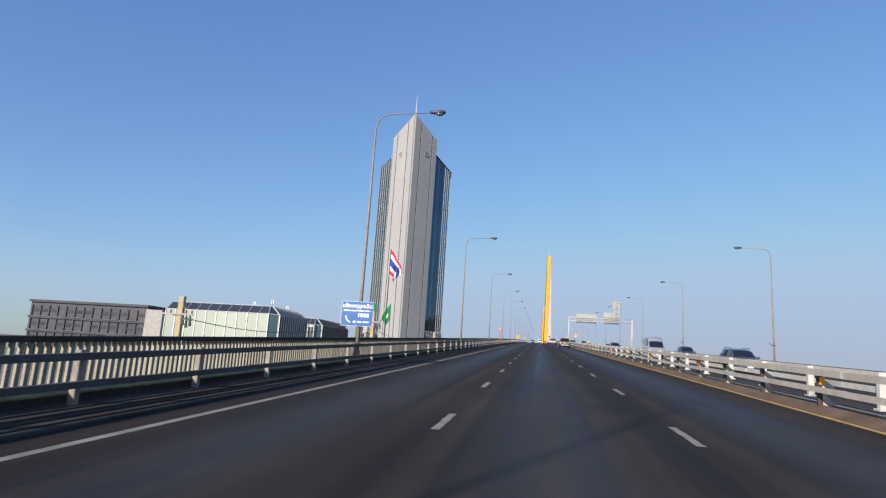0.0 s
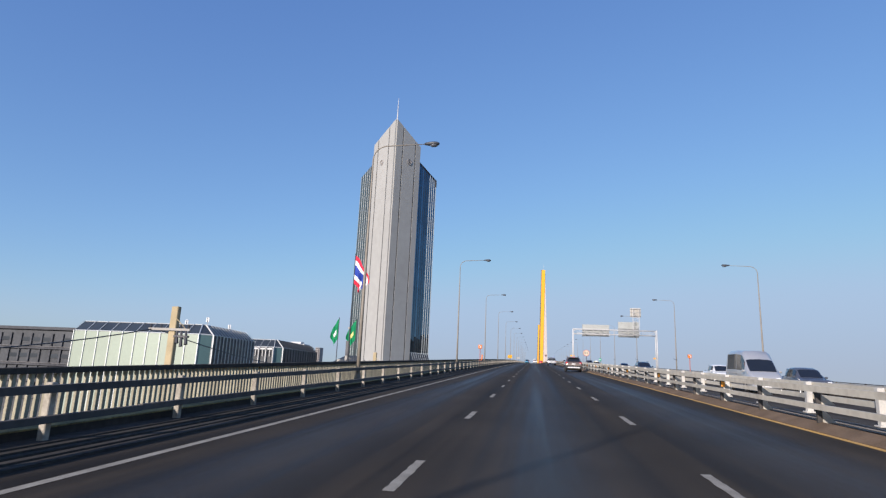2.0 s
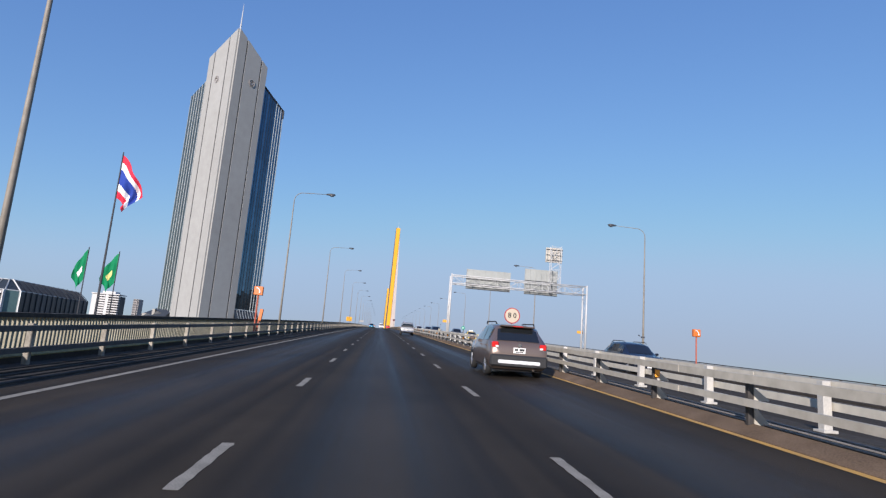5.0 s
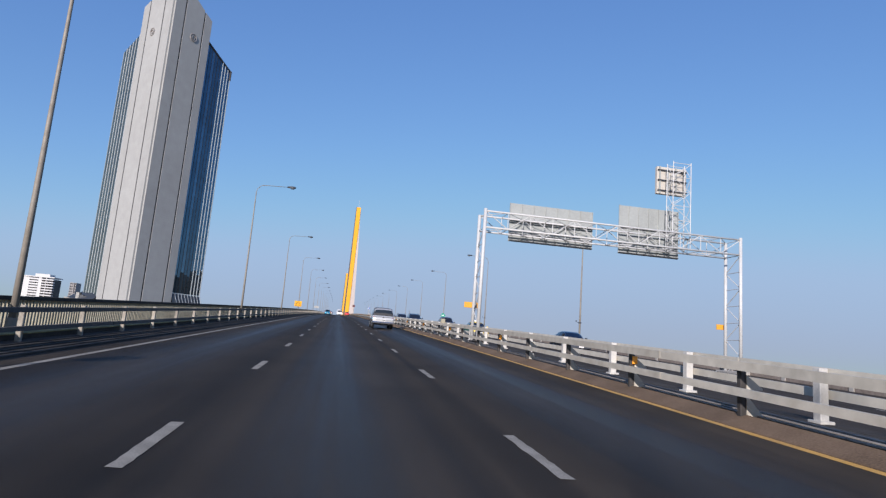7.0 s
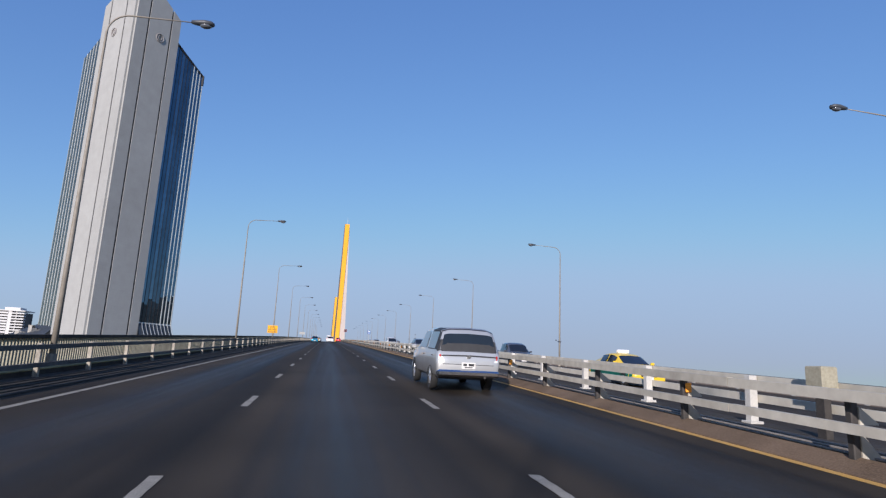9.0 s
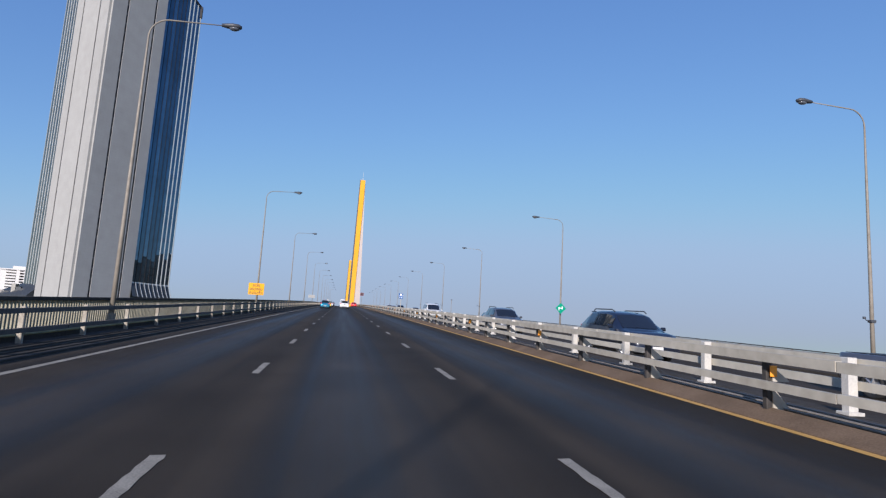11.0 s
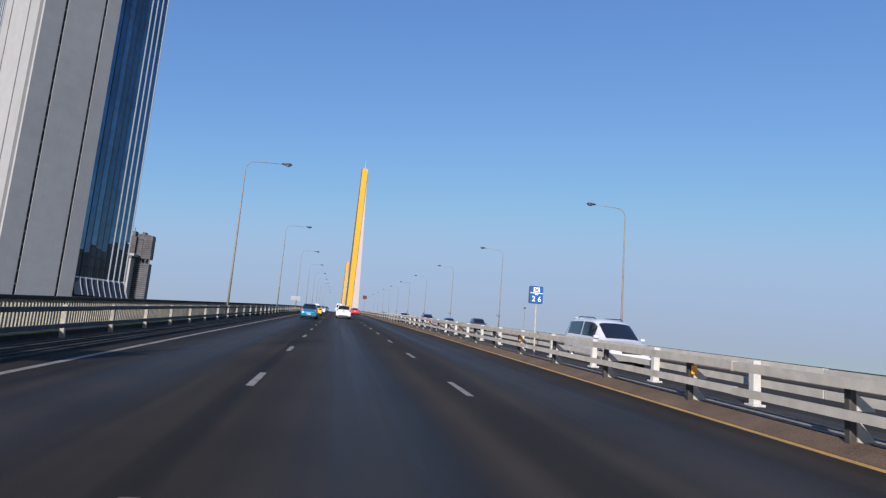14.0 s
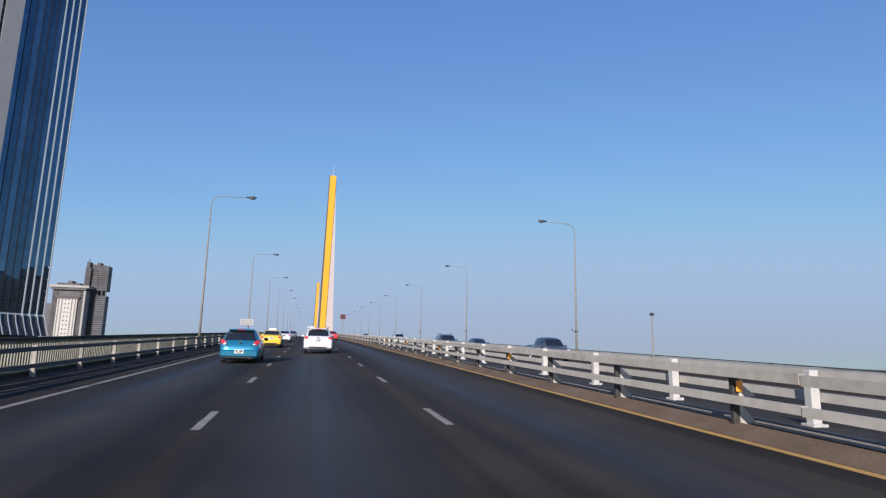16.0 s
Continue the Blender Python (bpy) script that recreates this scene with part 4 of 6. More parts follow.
    for i in range(22):
        for k in range(6):
            if k not in (2, 3) or i % 2:
                part("window", pane, None, centre, m=Matrix.Translation((-398.5 + 4.8 * k, 1341, 18 + 3.4 * i)))
    for x0, x1 in ((-410, -402), (-371, -364)):
        for i in range(25):
            part("balcony", box(x0, x1, 1342, 1345, 16 + 3.6 * i, 17.3 + 3.6 * i), FAR_BROWN, c)
    part("belt", box(-404, -369, 1340.5, 1345, 92, 96), FAR_BROWN, c)
    part("side_wall", box(-364, -361, 1341, 1375, GROUND_Z, 106), CONCRETE, c)
    part("crown", box(-415, -356, 1337, 1380, 110, 114), CONCRETE, c, "flat pale overhanging crown")
    part("crown_soffit", box(-412, -360, 1339, 1378, 106.5, 110), FAR_GREY, c)
    part("plant_room", box(-406, -372, 1345, 1372, 114, 118), FAR_BROWN, c)
    part("plant_room", box(-392, -385, 1348, 1365, 118, 122), FAR_GREY, c)
    slab("apartment_tower", "small grey tower far away in the haze", -362, -354, 1000, 16, 50, WALL_GREY, DARK_GLASS, 18, 3)


def flag_cloth(parent, top, hoist, out, drop, stripes, seed, emblem=None):
    """A flag in little wind: the hoist runs down the mast, the fly swings out and hangs, with folds along it."""
    rng = random.Random(seed)
    nv, nu = 30, 14
    ph = rng.uniform(0, 6)

    def at(v, u):
        # v: 0 top to 1 foot of the hoist; u: 0 at the mast to 1 at the free edge
        swing = out * math.sin(1.35 * u) * (1 - 0.58 * v) * (1 + 0.10 * math.sin(7.0 * u + 4.0 * v + ph))
        x = 0.1 + swing
        y = (0.8 * math.sin(6.0 * u + 4.0 * v + ph) + 0.35 * math.sin(15.0 * u - 5.0 * v + 2 * ph)) * u * abs(out) / 3.5
        z = -hoist * v * (1 - 0.22 * u) - drop * u ** 1.25 * (1 - 0.42 * v) + 0.25 * math.sin(9.0 * u + ph) * u
        return Vector((x, y, z)) + Vector(top)
    total = sum(s for s, _, _ in stripes)
    v0 = 0.0
    for s, material, name in stripes:
        v1 = v0 + s / total
        rows = max(2, int(round((v1 - v0) * nv)))
        bm = bmesh.new()
        sides = []
        for off in (0.0, 0.03):
            sides.append([[bm.verts.new(at(v0 + (v1 - v0) * i / rows, k / nu) + Vector((0, off, 0))) for k in range(nu + 1)] for i in range(rows + 1)])
        for g in sides:
            for r0, r1 in zip(g, g[1:]):
                for k in range(nu):
                    bm.faces.new((r0[k], r0[k + 1], r1[k + 1], r1[k]))
        part(name, bm, material, parent, smooth=True)
        v0 = v1
    if emblem:
        bm = bmesh.new()
        g = [[bm.verts.new(at(0.42 + 0.22 * i / 5, 0.3 + 0.4 * k / 5) + Vector((0, -0.04, 0))) for k in range(6)] for i in range(6)]
        for r0, r1 in zip(g, g[1:]):
            for k in range(5):
                bm.faces.new((r0[k], r0[k + 1], r1[k + 1], r1[k]))
        part("emblem", bm, emblem, parent, "pale emblem")


def build_flags():
    f = tagged(empty("flagpole"), "tall mast with a drooping red, white and blue flag", "flagpole")
    part("mast", tube([(-54.2, 202, GROUND_Z), (-54.2, 202, 10), (-54.2, 202, 39.0)], [0.30, 0.24, 0.12], 8), DARK_STEEL, f)
    flag_cloth(f, (-54.2, 202, 38.4), 8.6, 4.3, 7.6, ((1, CLOTH_RED, "red_band"), (1, CLOTH_WHITE, "white_band"), (2, CLOTH_BLUE, "blue_band"), (1, CLOTH_WHITE, "white_band"), (1, CLOTH_RED, "red_band")), 3)
    for x, y, z, s in ((-58.5, 204.5, 20.3, 8), (-54.0, 207.3, 20.3, 4)):
        g = tagged(empty("flagpole"), "dark mast with a drooping green flag", "flagpole", "green flags")
        part("mast", tube([(x, y, GROUND_Z), (x, y, z)], [0.2, 0.08], 8), DARK_STEEL, g)
        flag_cloth(g, (x, y, z - 0.3), 6.0, -3.0 if s == 4 else -2.4, 5.6, ((1, CLOTH_GREEN, "cloth"),), s, CLOTH_GOLD if s == 4 else CLOTH_WHITE)


def build_utility_poles():
    for x, y, top in ((-19.0, 99.7, 5.87), (-19.2, 62.0, 6.1), (-24.2, 35.0, 4.4)):
        u = tagged(empty("utility_pole"), "weathered tan power pole with one cross arm and insulators", "utility pole", "utility poles")
        part("pole", box(x - 0.18, x + 0.18, y - 0.15, y + 0.15, GROUND_Z, top, 0.03), WOOD, u)
        arm = part("cross_arm", box(x - 1.2, x + 1.0, y - 0.25, y - 0.15, top - 1.2, top - 1.08, 0.01), CONCRETE, u, "pale concrete cross arm")
        for dx in (-1.1, -0.55, 0.5, 0.9):
            bm = bmesh.new()
            for j in range(3):
                add_tube(bm, [(x + dx, y - 0.2, top - 1.08 + 0.07 * j), (x + dx, y - 0.2, top - 1.02 + 0.07 * j)], [0.07, 0.03], 8)
            part("insulator", bm, DARK_STEEL, arm)
        part("brace", tube([(x + 0.15, y - 0.2, top - 0.55), (x + 0.75, y - 0.2, top - 1.1)], 0.02, 5), WOOD, u)
        gear = bmesh.new()
        for dx, dz in ((0.32, 1.45), (0.55, 1.6), (0.8, 1.5)):
            add_tube(gear, [(x + dx, y - 0.2, top - 1.2), (x + dx + 0.12, y - 0.3, top - dz - 0.35)], [0.05, 0.09], 8)
        add_box(gear, x + 0.2, x + 0.95, y - 0.3, y - 0.12, top - 1.52, top - 1.42, 0.01)
        part("switch_gear", gear, DARK_STEEL, u, "dark hanging switch gear")
    pts = []
    for (xa, ya, za), (xb, yb, zb) in (((-25.2, 35.0, 3.3), (-20.2, 62.0, 5.0)), ((-20.2, 62.0, 5.0), (-20.0, 99.7, 4.8))):
        for i in range(16):
            f = i / 16
            pts.append((xa + (xb - xa) * f, ya + (yb - ya) * f, za + (zb - za) * f - 5.0 * f * (1 - f)))
    pts.append((-20.0, 99.7, 4.8))
    tagged(part("power_cable", tube(pts, 0.028, 5), CABLE), "sagging dark overhead cable between power poles", "cable")


def build_gantry():
    y0, y1 = 146.2, 147.5
    g = tagged(empty("sign_gantry"), "white steel lattice gantry with sign boards seen from behind", "sign gantry")
    r = profile(146.5)
    xa, xb = 5.32, 19.88
    top, low = r + 7.05, r + 6.2
    for x, foot in ((xa, deck(5.5, 146) + 0.1), (xb, deck(19.9, 146) + 0.1)):
        for y in (y0, y1):
            part("column", tube([(x, y, foot), (x, y, top + (0.12 if y == y0 else 0.03))], 0.09, 10), STEEL_WHITE, g, smooth=True)
        n = 7
        for k in range(n):
            za, zb = foot + (low - foot) * k / n, foot + (low - foot) * (k + 1) / n
            s, e = (y0, y1) if k % 2 else (y1, y0)
            part("brace", tube([(x, s, za), (x, e, zb)], 0.024, 6), STEEL_WHITE, g)
            part("brace", tube([(x, y0, zb), (x, y1, zb)], 0.02, 6), STEEL_WHITE, g)
    for y in (y0, y1):
        for z in (top, low):
            part("chord", tube([(xa, y, z), (xb, y, z)], 0.05, 8), STEEL_WHITE, g, smooth=True)
    n = 12
    for k in range(n):
        x0, x1 = xa + (xb - xa) * k / n, xa + (xb - xa) * (k + 1) / n
        for y in (y0, y1):
            part("brace", tube([(x0, y, low if k % 2 else top), (x1, y, top if k % 2 else low)], 0.024, 6), STEEL_WHITE, g)
            part("brace", tube([(x1, y, low), (x1, y, top)], 0.02, 6), STEEL_WHITE, g)
        for z in (top, low):
            part("brace", tube([(x0, y0 if k % 2 else y1, z), (x1, y1 if k % 2 else y0, z)], 0.02, 6), STEEL_WHITE, g)
            part("brace", tube([(x1, y0, z), (x1, y1, z)], 0.02, 6), STEEL_WHITE, g)
    for x0, x1, z0, z1 in ((7.06, 11.84, 5.9, 8.03), (13.44, 17.05, 5.88, 8.66)):
        bd = part("sign_board", box(x0, x1, y1 + 0.32, y1 + 0.36, r + z0, r + z1), ALU, g, "grey aluminium sign board seen from behind")
        m = int((x1 - x0) / 0.6)
        for k in range(m + 1):
            x = x0 + (x1 - x0) * k / m
            part("stiffener", box(x - 0.02, x + 0.02, y1 + 0.27, y1 + 0.32, r + z0, r + z1), ALU, bd)
        for z in (z0 + 0.05, z0 + 0.42, (z0 + z1) / 2 + 0.1):
            part("bracket", box(x0, x1, y1 + 0.2, y1 + 0.27, r + z - 0.025, r + z + 0.025), DARK_STEEL, bd)
    # lattice mast with a small square board
    xs = (15.95, 17.02)
    m0, m1 = 146.5, 147.15
    for x in xs:
        for y in (m0, m1):
            part("mast_leg", tube([(x, y, low), (x, y, r + 11.2)], 0.024, 6), STEEL_WHITE, g)
    for k in range(6):
        z0 = low + (r + 11.1 - low) * k / 6
        z1 = low + (r + 11.1 - low) * (k + 1) / 6
        for y in (m0, m1):
            part("brace", tube([(xs[0], y, z0 if k % 2 else z1), (xs[1], y, z1 if k % 2 else z0)], 0.018, 5), STEEL_WHITE, g)
            part("brace", tube([(xs[0], y, z1), (xs[1], y, z1)], 0.018, 5), STEEL_WHITE, g)
        for x in xs:
            part("brace", tube([(x, m0 if k % 2 else m1, z0), (x, m1 if k % 2 else m0, z1)], 0.018, 5), STEEL_WHITE, g)
    bd = part("square_board", box(15.64, 17.48, y1 + 0.2, y1 + 0.42, r + 9.58, r + 11.2, 0.02), BOARD_CREAM, g, "cream square board seen from behind")
    for k in range(4):
        part("stiffener", box(15.76 + 0.5 * k, 15.84 + 0.5 * k, y1 + 0.13, y1 + 0.2, r + 9.58, r + 11.2), ALU, bd)
    for k in range(3):
        part("stiffener", box(15.64, 17.48, y1 + 0.09, y1 + 0.13, r + 9.75 + 0.6 * k, r + 9.81 + 0.6 * k), DARK_STEEL, bd)
    for x0, x1 in ((4.85, 5.62), (19.45, 20.1)):
        hz = part("hazard_board", box(x0, x1, y1 + 0.16, y1 + 0.22, r + 2.11, r + 2.4, 0.01), AMBER_BOARD, g, "orange warning board")
        part("clamp", box((x0 + x1) / 2 + 0.1, (x0 + x1) / 2 + 0.28, y1 + 0.1, y1 + 0.16, r + 2.12, r + 2.33), DARK_STEEL, hz)
    part("foot_base", box(5.2, 5.85, y0 - 0.35, y1 + 0.35, deck(5.5, 146) - 0.1, deck(5.5, 146) + 0.2, 0.03), KERB, g)
    part("foot_base", box(19.5, 20.2, y0 - 0.35, y1 + 0.35, deck(19.9, 146) - 0.1, deck(19.9, 146) + 0.3, 0.03), CONCRETE, g)


def lettering(parent, body, size, material, x, y, z):
    return part("lettering", text_mesh(body, size, material), None, parent, m=Matrix.Translation((x, y, z)))


def bars(parent, material, rows, y):
    for x0, x1, z0, z1 in rows:
        part("print_bar", box(x0, x1, y - 0.003, y, z0, z1), material, parent)


def disc(r, n=36):
    return [(r * math.cos(2 * math.pi * k / n), r * math.sin(2 * math.pi * k / n)) for k in range(n)]


def build_signs():
    # round speed limit sign on the median
    s = tagged(empty("speed_limit_sign", Matrix.Translation((4.98, 114.7, 7.44))), "round white speed limit sign with a red ring", "road sign")
    part("rim", add_plate(bmesh.new(), disc(0.405), 0.02), SIGN_RING, s, "faded red ring")
    part("face", add_plate(bmesh.new(), disc(0.355), 0.004), SIGN_CREAM, s, "yellowed cream face", m=Matrix.Translation((0, -0.004, 0)))
    for x, digit in ((-0.135, "8"), (0.135, "0")):
        part("lettering", text_mesh(digit, 0.37, SIGN_BLACK), None, s, m=Matrix.Translation((x, -0.008, 0.0)))
    foot = deck(5.25, 115.5) + 0.1 - 7.44
    part("post", tube([(0, 0.06, 0.3), (0, 0.06, -1.05), (0.06, 0.2, -1.12), (0.27, 0.74, -1.2), (0.28, 0.78, -1.3), (0.28, 0.78, foot)], 0.035, 8), RAIL_DARK, s)
    part("bracket", box(-0.3, 0.3, 0.02, 0.05, -0.02, 0.02), RAIL_DARK, s)
    # distance sign with number, on the median
    y = 253.1
    s = tagged(empty("kilometre_sign", Matrix.Translation((5.1, y, deck(5.1, y) + 2.24))), "blue and white rectangular kilometre sign on a post", "road sign")
    part("plate", add_plate(bmesh.new(), round_rect(0.49, 0.62, 0.02), 0.012), DARK_STEEL, s)
    part("face", add_plate(bmesh.new(), round_rect(0.472, 0.60, 0.015), 0.003), SIGN_BLUE, s, m=Matrix.Translation((0, -0.003, 0)))
    part("rear_plate", add_plate(bmesh.new(), round_rect(0.49, 0.62, 0.02), 0.012), DARK_STEEL, s, "dark back of the second plate", m=Matrix.Translation((0, 0.12, 0)) @ Matrix.Rotation(radians(-6), 4, "Z"))
    part("badge", box(-0.115, 0.115, -0.006, -0.003, 0.10, 0.265), SIGN_WHITE, s, "white badge")
    for sgn in (-1, 1):
        part("badge_stroke", tube([(-0.08 * sgn, -0.008, 0.235), (0.0, -0.008, 0.175), (0.085 * sgn, -0.008, 0.125)], 0.012, 5), SIGN_BROWN, s)
    bars(s, SIGN_WHITE, ((-0.225, 0.225, 0.045, 0.075), (-0.06, 0.06, -0.005, 0.02)), -0.003)
    for x, digit in ((-0.105, "2"), (0.115, "6")):
        part("lettering", text_mesh(digit, 0.27, SIGN_WHITE), None, s, m=Matrix.Translation((x, -0.006, -0.16)))
    part("post", tube([(0.02, 0.06, 0.25), (0.05, 0.06, -2.3)], 0.032, 8), RAIL, s)
    # yellow warning board on a lamp pole
    y = 241.53
    s = tagged(empty("warning_board", Matrix.Translation((-9.75, y - 0.2, deck(-9.75, y) + 2.16))), "yellow board with dark red lettering on a lamp post", "road sign")
    part("plate", add_plate(bmesh.new(), round_rect(1.42, 1.1, 0.04), 0.02), SIGN_YELLOW, s)
    for k, body in enumerate(("ระวัง", "ตรวจจับ", "ความเร็ว")):
        part("lettering", text_mesh(body, 0.36, SIGN_BROWN), None, s, m=Matrix.Translation((0.0, -0.005, 0.33 - 0.35 * k)))
    for z in (-0.3, 0.3):
        part("clamp", box(-0.62, 0.62, 0.022, 0.05, z - 0.03, z + 0.03), ALU, s)
    # blue emergency board on the first lamp pole
    y = 25.9
    s = tagged(empty("emergency_board", Matrix.Translation((-9.72, y - 0.2, deck(-9.8, y) + 2.21))), "blue board with white lettering on a lamp post", "road sign")
    part("plate", add_plate(bmesh.new(), round_rect(1.46, 1.09, 0.04), 0.02), SIGN_WHITE, s)
    part("face", add_plate(bmesh.new(), round_rect(1.44, 1.07, 0.03), 0.004), SIGN_BLUE, s, m=Matrix.Translation((0, -0.004, 0)))
    part("lettering", text_mesh("แจ้งเหตุฉุกเฉิน", 0.235, SIGN_WHITE), None, s, m=Matrix.Translation((0.0, -0.008, 0.34)))
    bars(s, SIGN_WHITE, ((-0.62, -0.3, 0.11, 0.16), (-0.26, 0.02, 0.11, 0.16), (0.06, 0.3, 0.11, 0.16), (0.34, 0.6, 0.11, 0.16), (0.06, 0.11, -0.14, 0.02), (0.16, 0.26, -0.14, 0.02), (0.3, 0.4, -0.14, 0.02), (0.44, 0.54, -0.14, 0.02), (-0.16, -0.04, -0.4, -0.32), (0.02, 0.22, -0.38, -0.33), (0.28, 0.56, -0.38, -0.33)), -0.004)
    part("telephone_symbol", tube([(-0.5, -0.01, -0.1), (-0.45, -0.01, -0.28), (-0.28, -0.01, -0.4)], 0.035, 5), SIGN_WHITE, s)
    # white board further on, green diamonds, red board
    y = 349.3
    s = tagged(empty("notice_board", Matrix.Translation((-9.85, y - 0.2, deck(-9.85, y) + 2.5))), "white board with brown print on a lamp post", "road sign")
    part("plate", add_plate(bmesh.new(), round_rect(1.7, 0.8, 0.04), 0.02), ALU, s)
    bars(s, WALL_GREY, ((-0.75, 0.75, 0.18, 0.28), (-0.75, 0.75, -0.04, 0.06), (-0.75, 0.75, -0.28, -0.18)), 0.0)
    y = 239.8
    s = tagged(empty("diamond_sign", Matrix.Translation((19.82, y - 0.1, 12.36))), "green diamond sign with white mark on a lamp post", "road sign")
    part("plate", add_plate(bmesh.new(), [(0.55, 0), (0, 0.55), (-0.55, 0), (0, -0.55)], 0.02), SIGN_GREEN, s)
    bars(s, SIGN_WHITE, ((-0.24, -0.14, -0.18, 0.12), (0.1, 0.2, -0.1, 0.2), (-0.14, 0.1, -0.02, 0.06)), 0.0)
    y = 394.0
    s = tagged(empty("red_sign", Matrix.Translation((5.1, y, deck(5.1, y) + 4.48))), "small dark red square sign on a thin post", "road sign")
    part("plate", add_plate(bmesh.new(), round_rect(1.1, 1.0, 0.04), 0.03), SIGN_DEEP_RED, s)
    part("symbol", add_plate(bmesh.new(), disc(0.3, 20), 0.004), SIGN_BLACK, s, m=Matrix.Translation((0, -0.004, 0)))
    part("post", tube([(0, 0.1, -0.4), (0, 0.1, -4.4)], 0.06, 8), POLE, s)
    # orange telephone boxes and their leaning battery box
    for x, y, z, sz in ((-9.55, 123.8, 8.32, 0.56), (19.86, 123.84, 7.98, 0.5)):
        s = tagged(empty("emergency_phone_sign", Matrix.Translation((x, y, z))), "orange box sign with a pale handset mark on a red post", "sign", "orange emergency signs")
        part("box", box(-sz / 2, sz / 2, -0.14, 0.14, -sz / 2, sz / 2, 0.03), ORANGE_BOX, s)
        part("handset_mark", tube([(-0.13, -0.15, 0.17), (0.02, -0.15, 0.12), (0.1, -0.15, -0.03), (0.1, -0.15, -0.15)], [0.06, 0.035, 0.035, 0.06], 6), SIGN_WHITE, s)
        foot = deck(x, y) - z + 0.1
        part("post", tube([(0, 0, -sz / 2 + 0.02), (0, 0, foot)], 0.05, 8), RUST_RED, s)
    s = tagged(empty("call_box", Matrix.Translation((-9.42, 123.9, deck(-9.42, 123.9)))), "narrow orange call box leaning behind the rail", "call box")
    part("cabinet", box(-0.09, 0.11, -0.1, 0.1, 1.1, 1.85, 0.02), ORANGE_BOX, s, m=Matrix.Rotation(radians(6), 4, "Y"))
    part("stand", tube([(0.1, 0, 1.15), (-0.02, 0, 0.16)], 0.07, 8), RUST_RED, s)
    # small boxes and a camera pole on the edges
    for y, dz in ((123.0, -0.36), (157.8, -0.02)):
        s = tagged(empty("junction_box", Matrix.Translation((5.55, y, deck(5.55, y) + 0.03))), "cream steel junction box between the median rails", "junction box", "junction boxes")
        part("cabinet", box(-0.14, 0.14, -0.17, 0.17, 0.70 + dz, 1.10 + dz, 0.02), CREAM, s)
        part("leg", box(-0.06, 0.06, -0.08, 0.08, 0.0, 0.72 + dz), RAIL_DARK, s)
    s = tagged(empty("camera_pole", Matrix.Translation((19.9, 300.6, deck(19.9, 300.6)))), "thin pole with a small dark camera on the far edge", "camera pole")
    part("pole", tube([(0, 0, 0.1), (0, 0, 3.48)], [0.05, 0.035], 8), POLE, s)
    part("camera", box(-0.09, 0.09, -0.16, 0.14, 3.48, 3.64, 0.02), DARK_STEEL, s)


build_tower()
build_mall()
build_far_towers()
build_flags()
build_utility_poles()
build_gantry()
build_signs()


# ---- vehicles ----
def paint(name, color, metal=0.0, rough=0.35):
    return mat(name, color, rough, metal=metal, var=0.05, scale=1.5, fine=200, coat=0.9, tint=tuple(0.92 * c for c in color))


PAINT = {
    "blue": paint("teal_blue_paint", (0.03, 0.22, 0.35), 0.5, 0.28),
    "yellow": paint("taxi_yellow_paint", (0.74, 0.50, 0.012)),
    "white": paint("white_car_paint", (0.64, 0.64, 0.63)),
    "silver": paint("silver_car_paint", (0.50, 0.50, 0.49), 0.5),
    "red": paint("red_car_paint", (0.62, 0.02, 0.02)),
    "brown": paint("bronze_brown_paint", (0.17, 0.125, 0.10), 0.4),
    "grey": paint("dark_grey_paint", (0.10, 0.105, 0.12), 0.4),
    "black": paint("navy_black_paint", (0.012, 0.016, 0.03), 0.2),
    "green": paint("taxi_green_paint", (0.0, 0.13, 0.09)),
}
CAR_GLASS = mat("tinted_car_glass", (0.012, 0.014, 0.016), 0.06, var=0.1, scale=2, fine=20, coat=0.6, spec=0.6)
TYRE = mat("tyre_rubber", (0.018, 0.018, 0.018), 0.85, var=0.15, scale=8, fine=60)
RIM = mat("alloy_rim", (0.55, 0.55, 0.55), 0.35, metal=0.8, var=0.1, scale=8, fine=60)
TRIM = mat("black_plastic_trim", (0.025, 0.025, 0.026), 0.6, var=0.15, scale=6, fine=80)
TAIL_RED = mat("red_lamp_lens", (0.55, 0.015, 0.01), 0.15, var=0.1, scale=12, fine=60, coat=0.8)
LAMP_CLEAR = mat("clear_lamp_lens", (0.75, 0.76, 0.76), 0.12, var=0.08, scale=12, fine=60, coat=0.8)
PLATE = mat("number_plate_white", (0.72, 0.70, 0.66), 0.5, var=0.04)
CHROME = mat("chrome_trim", (0.7, 0.7, 0.7), 0.15, metal=1.0, var=0.03)

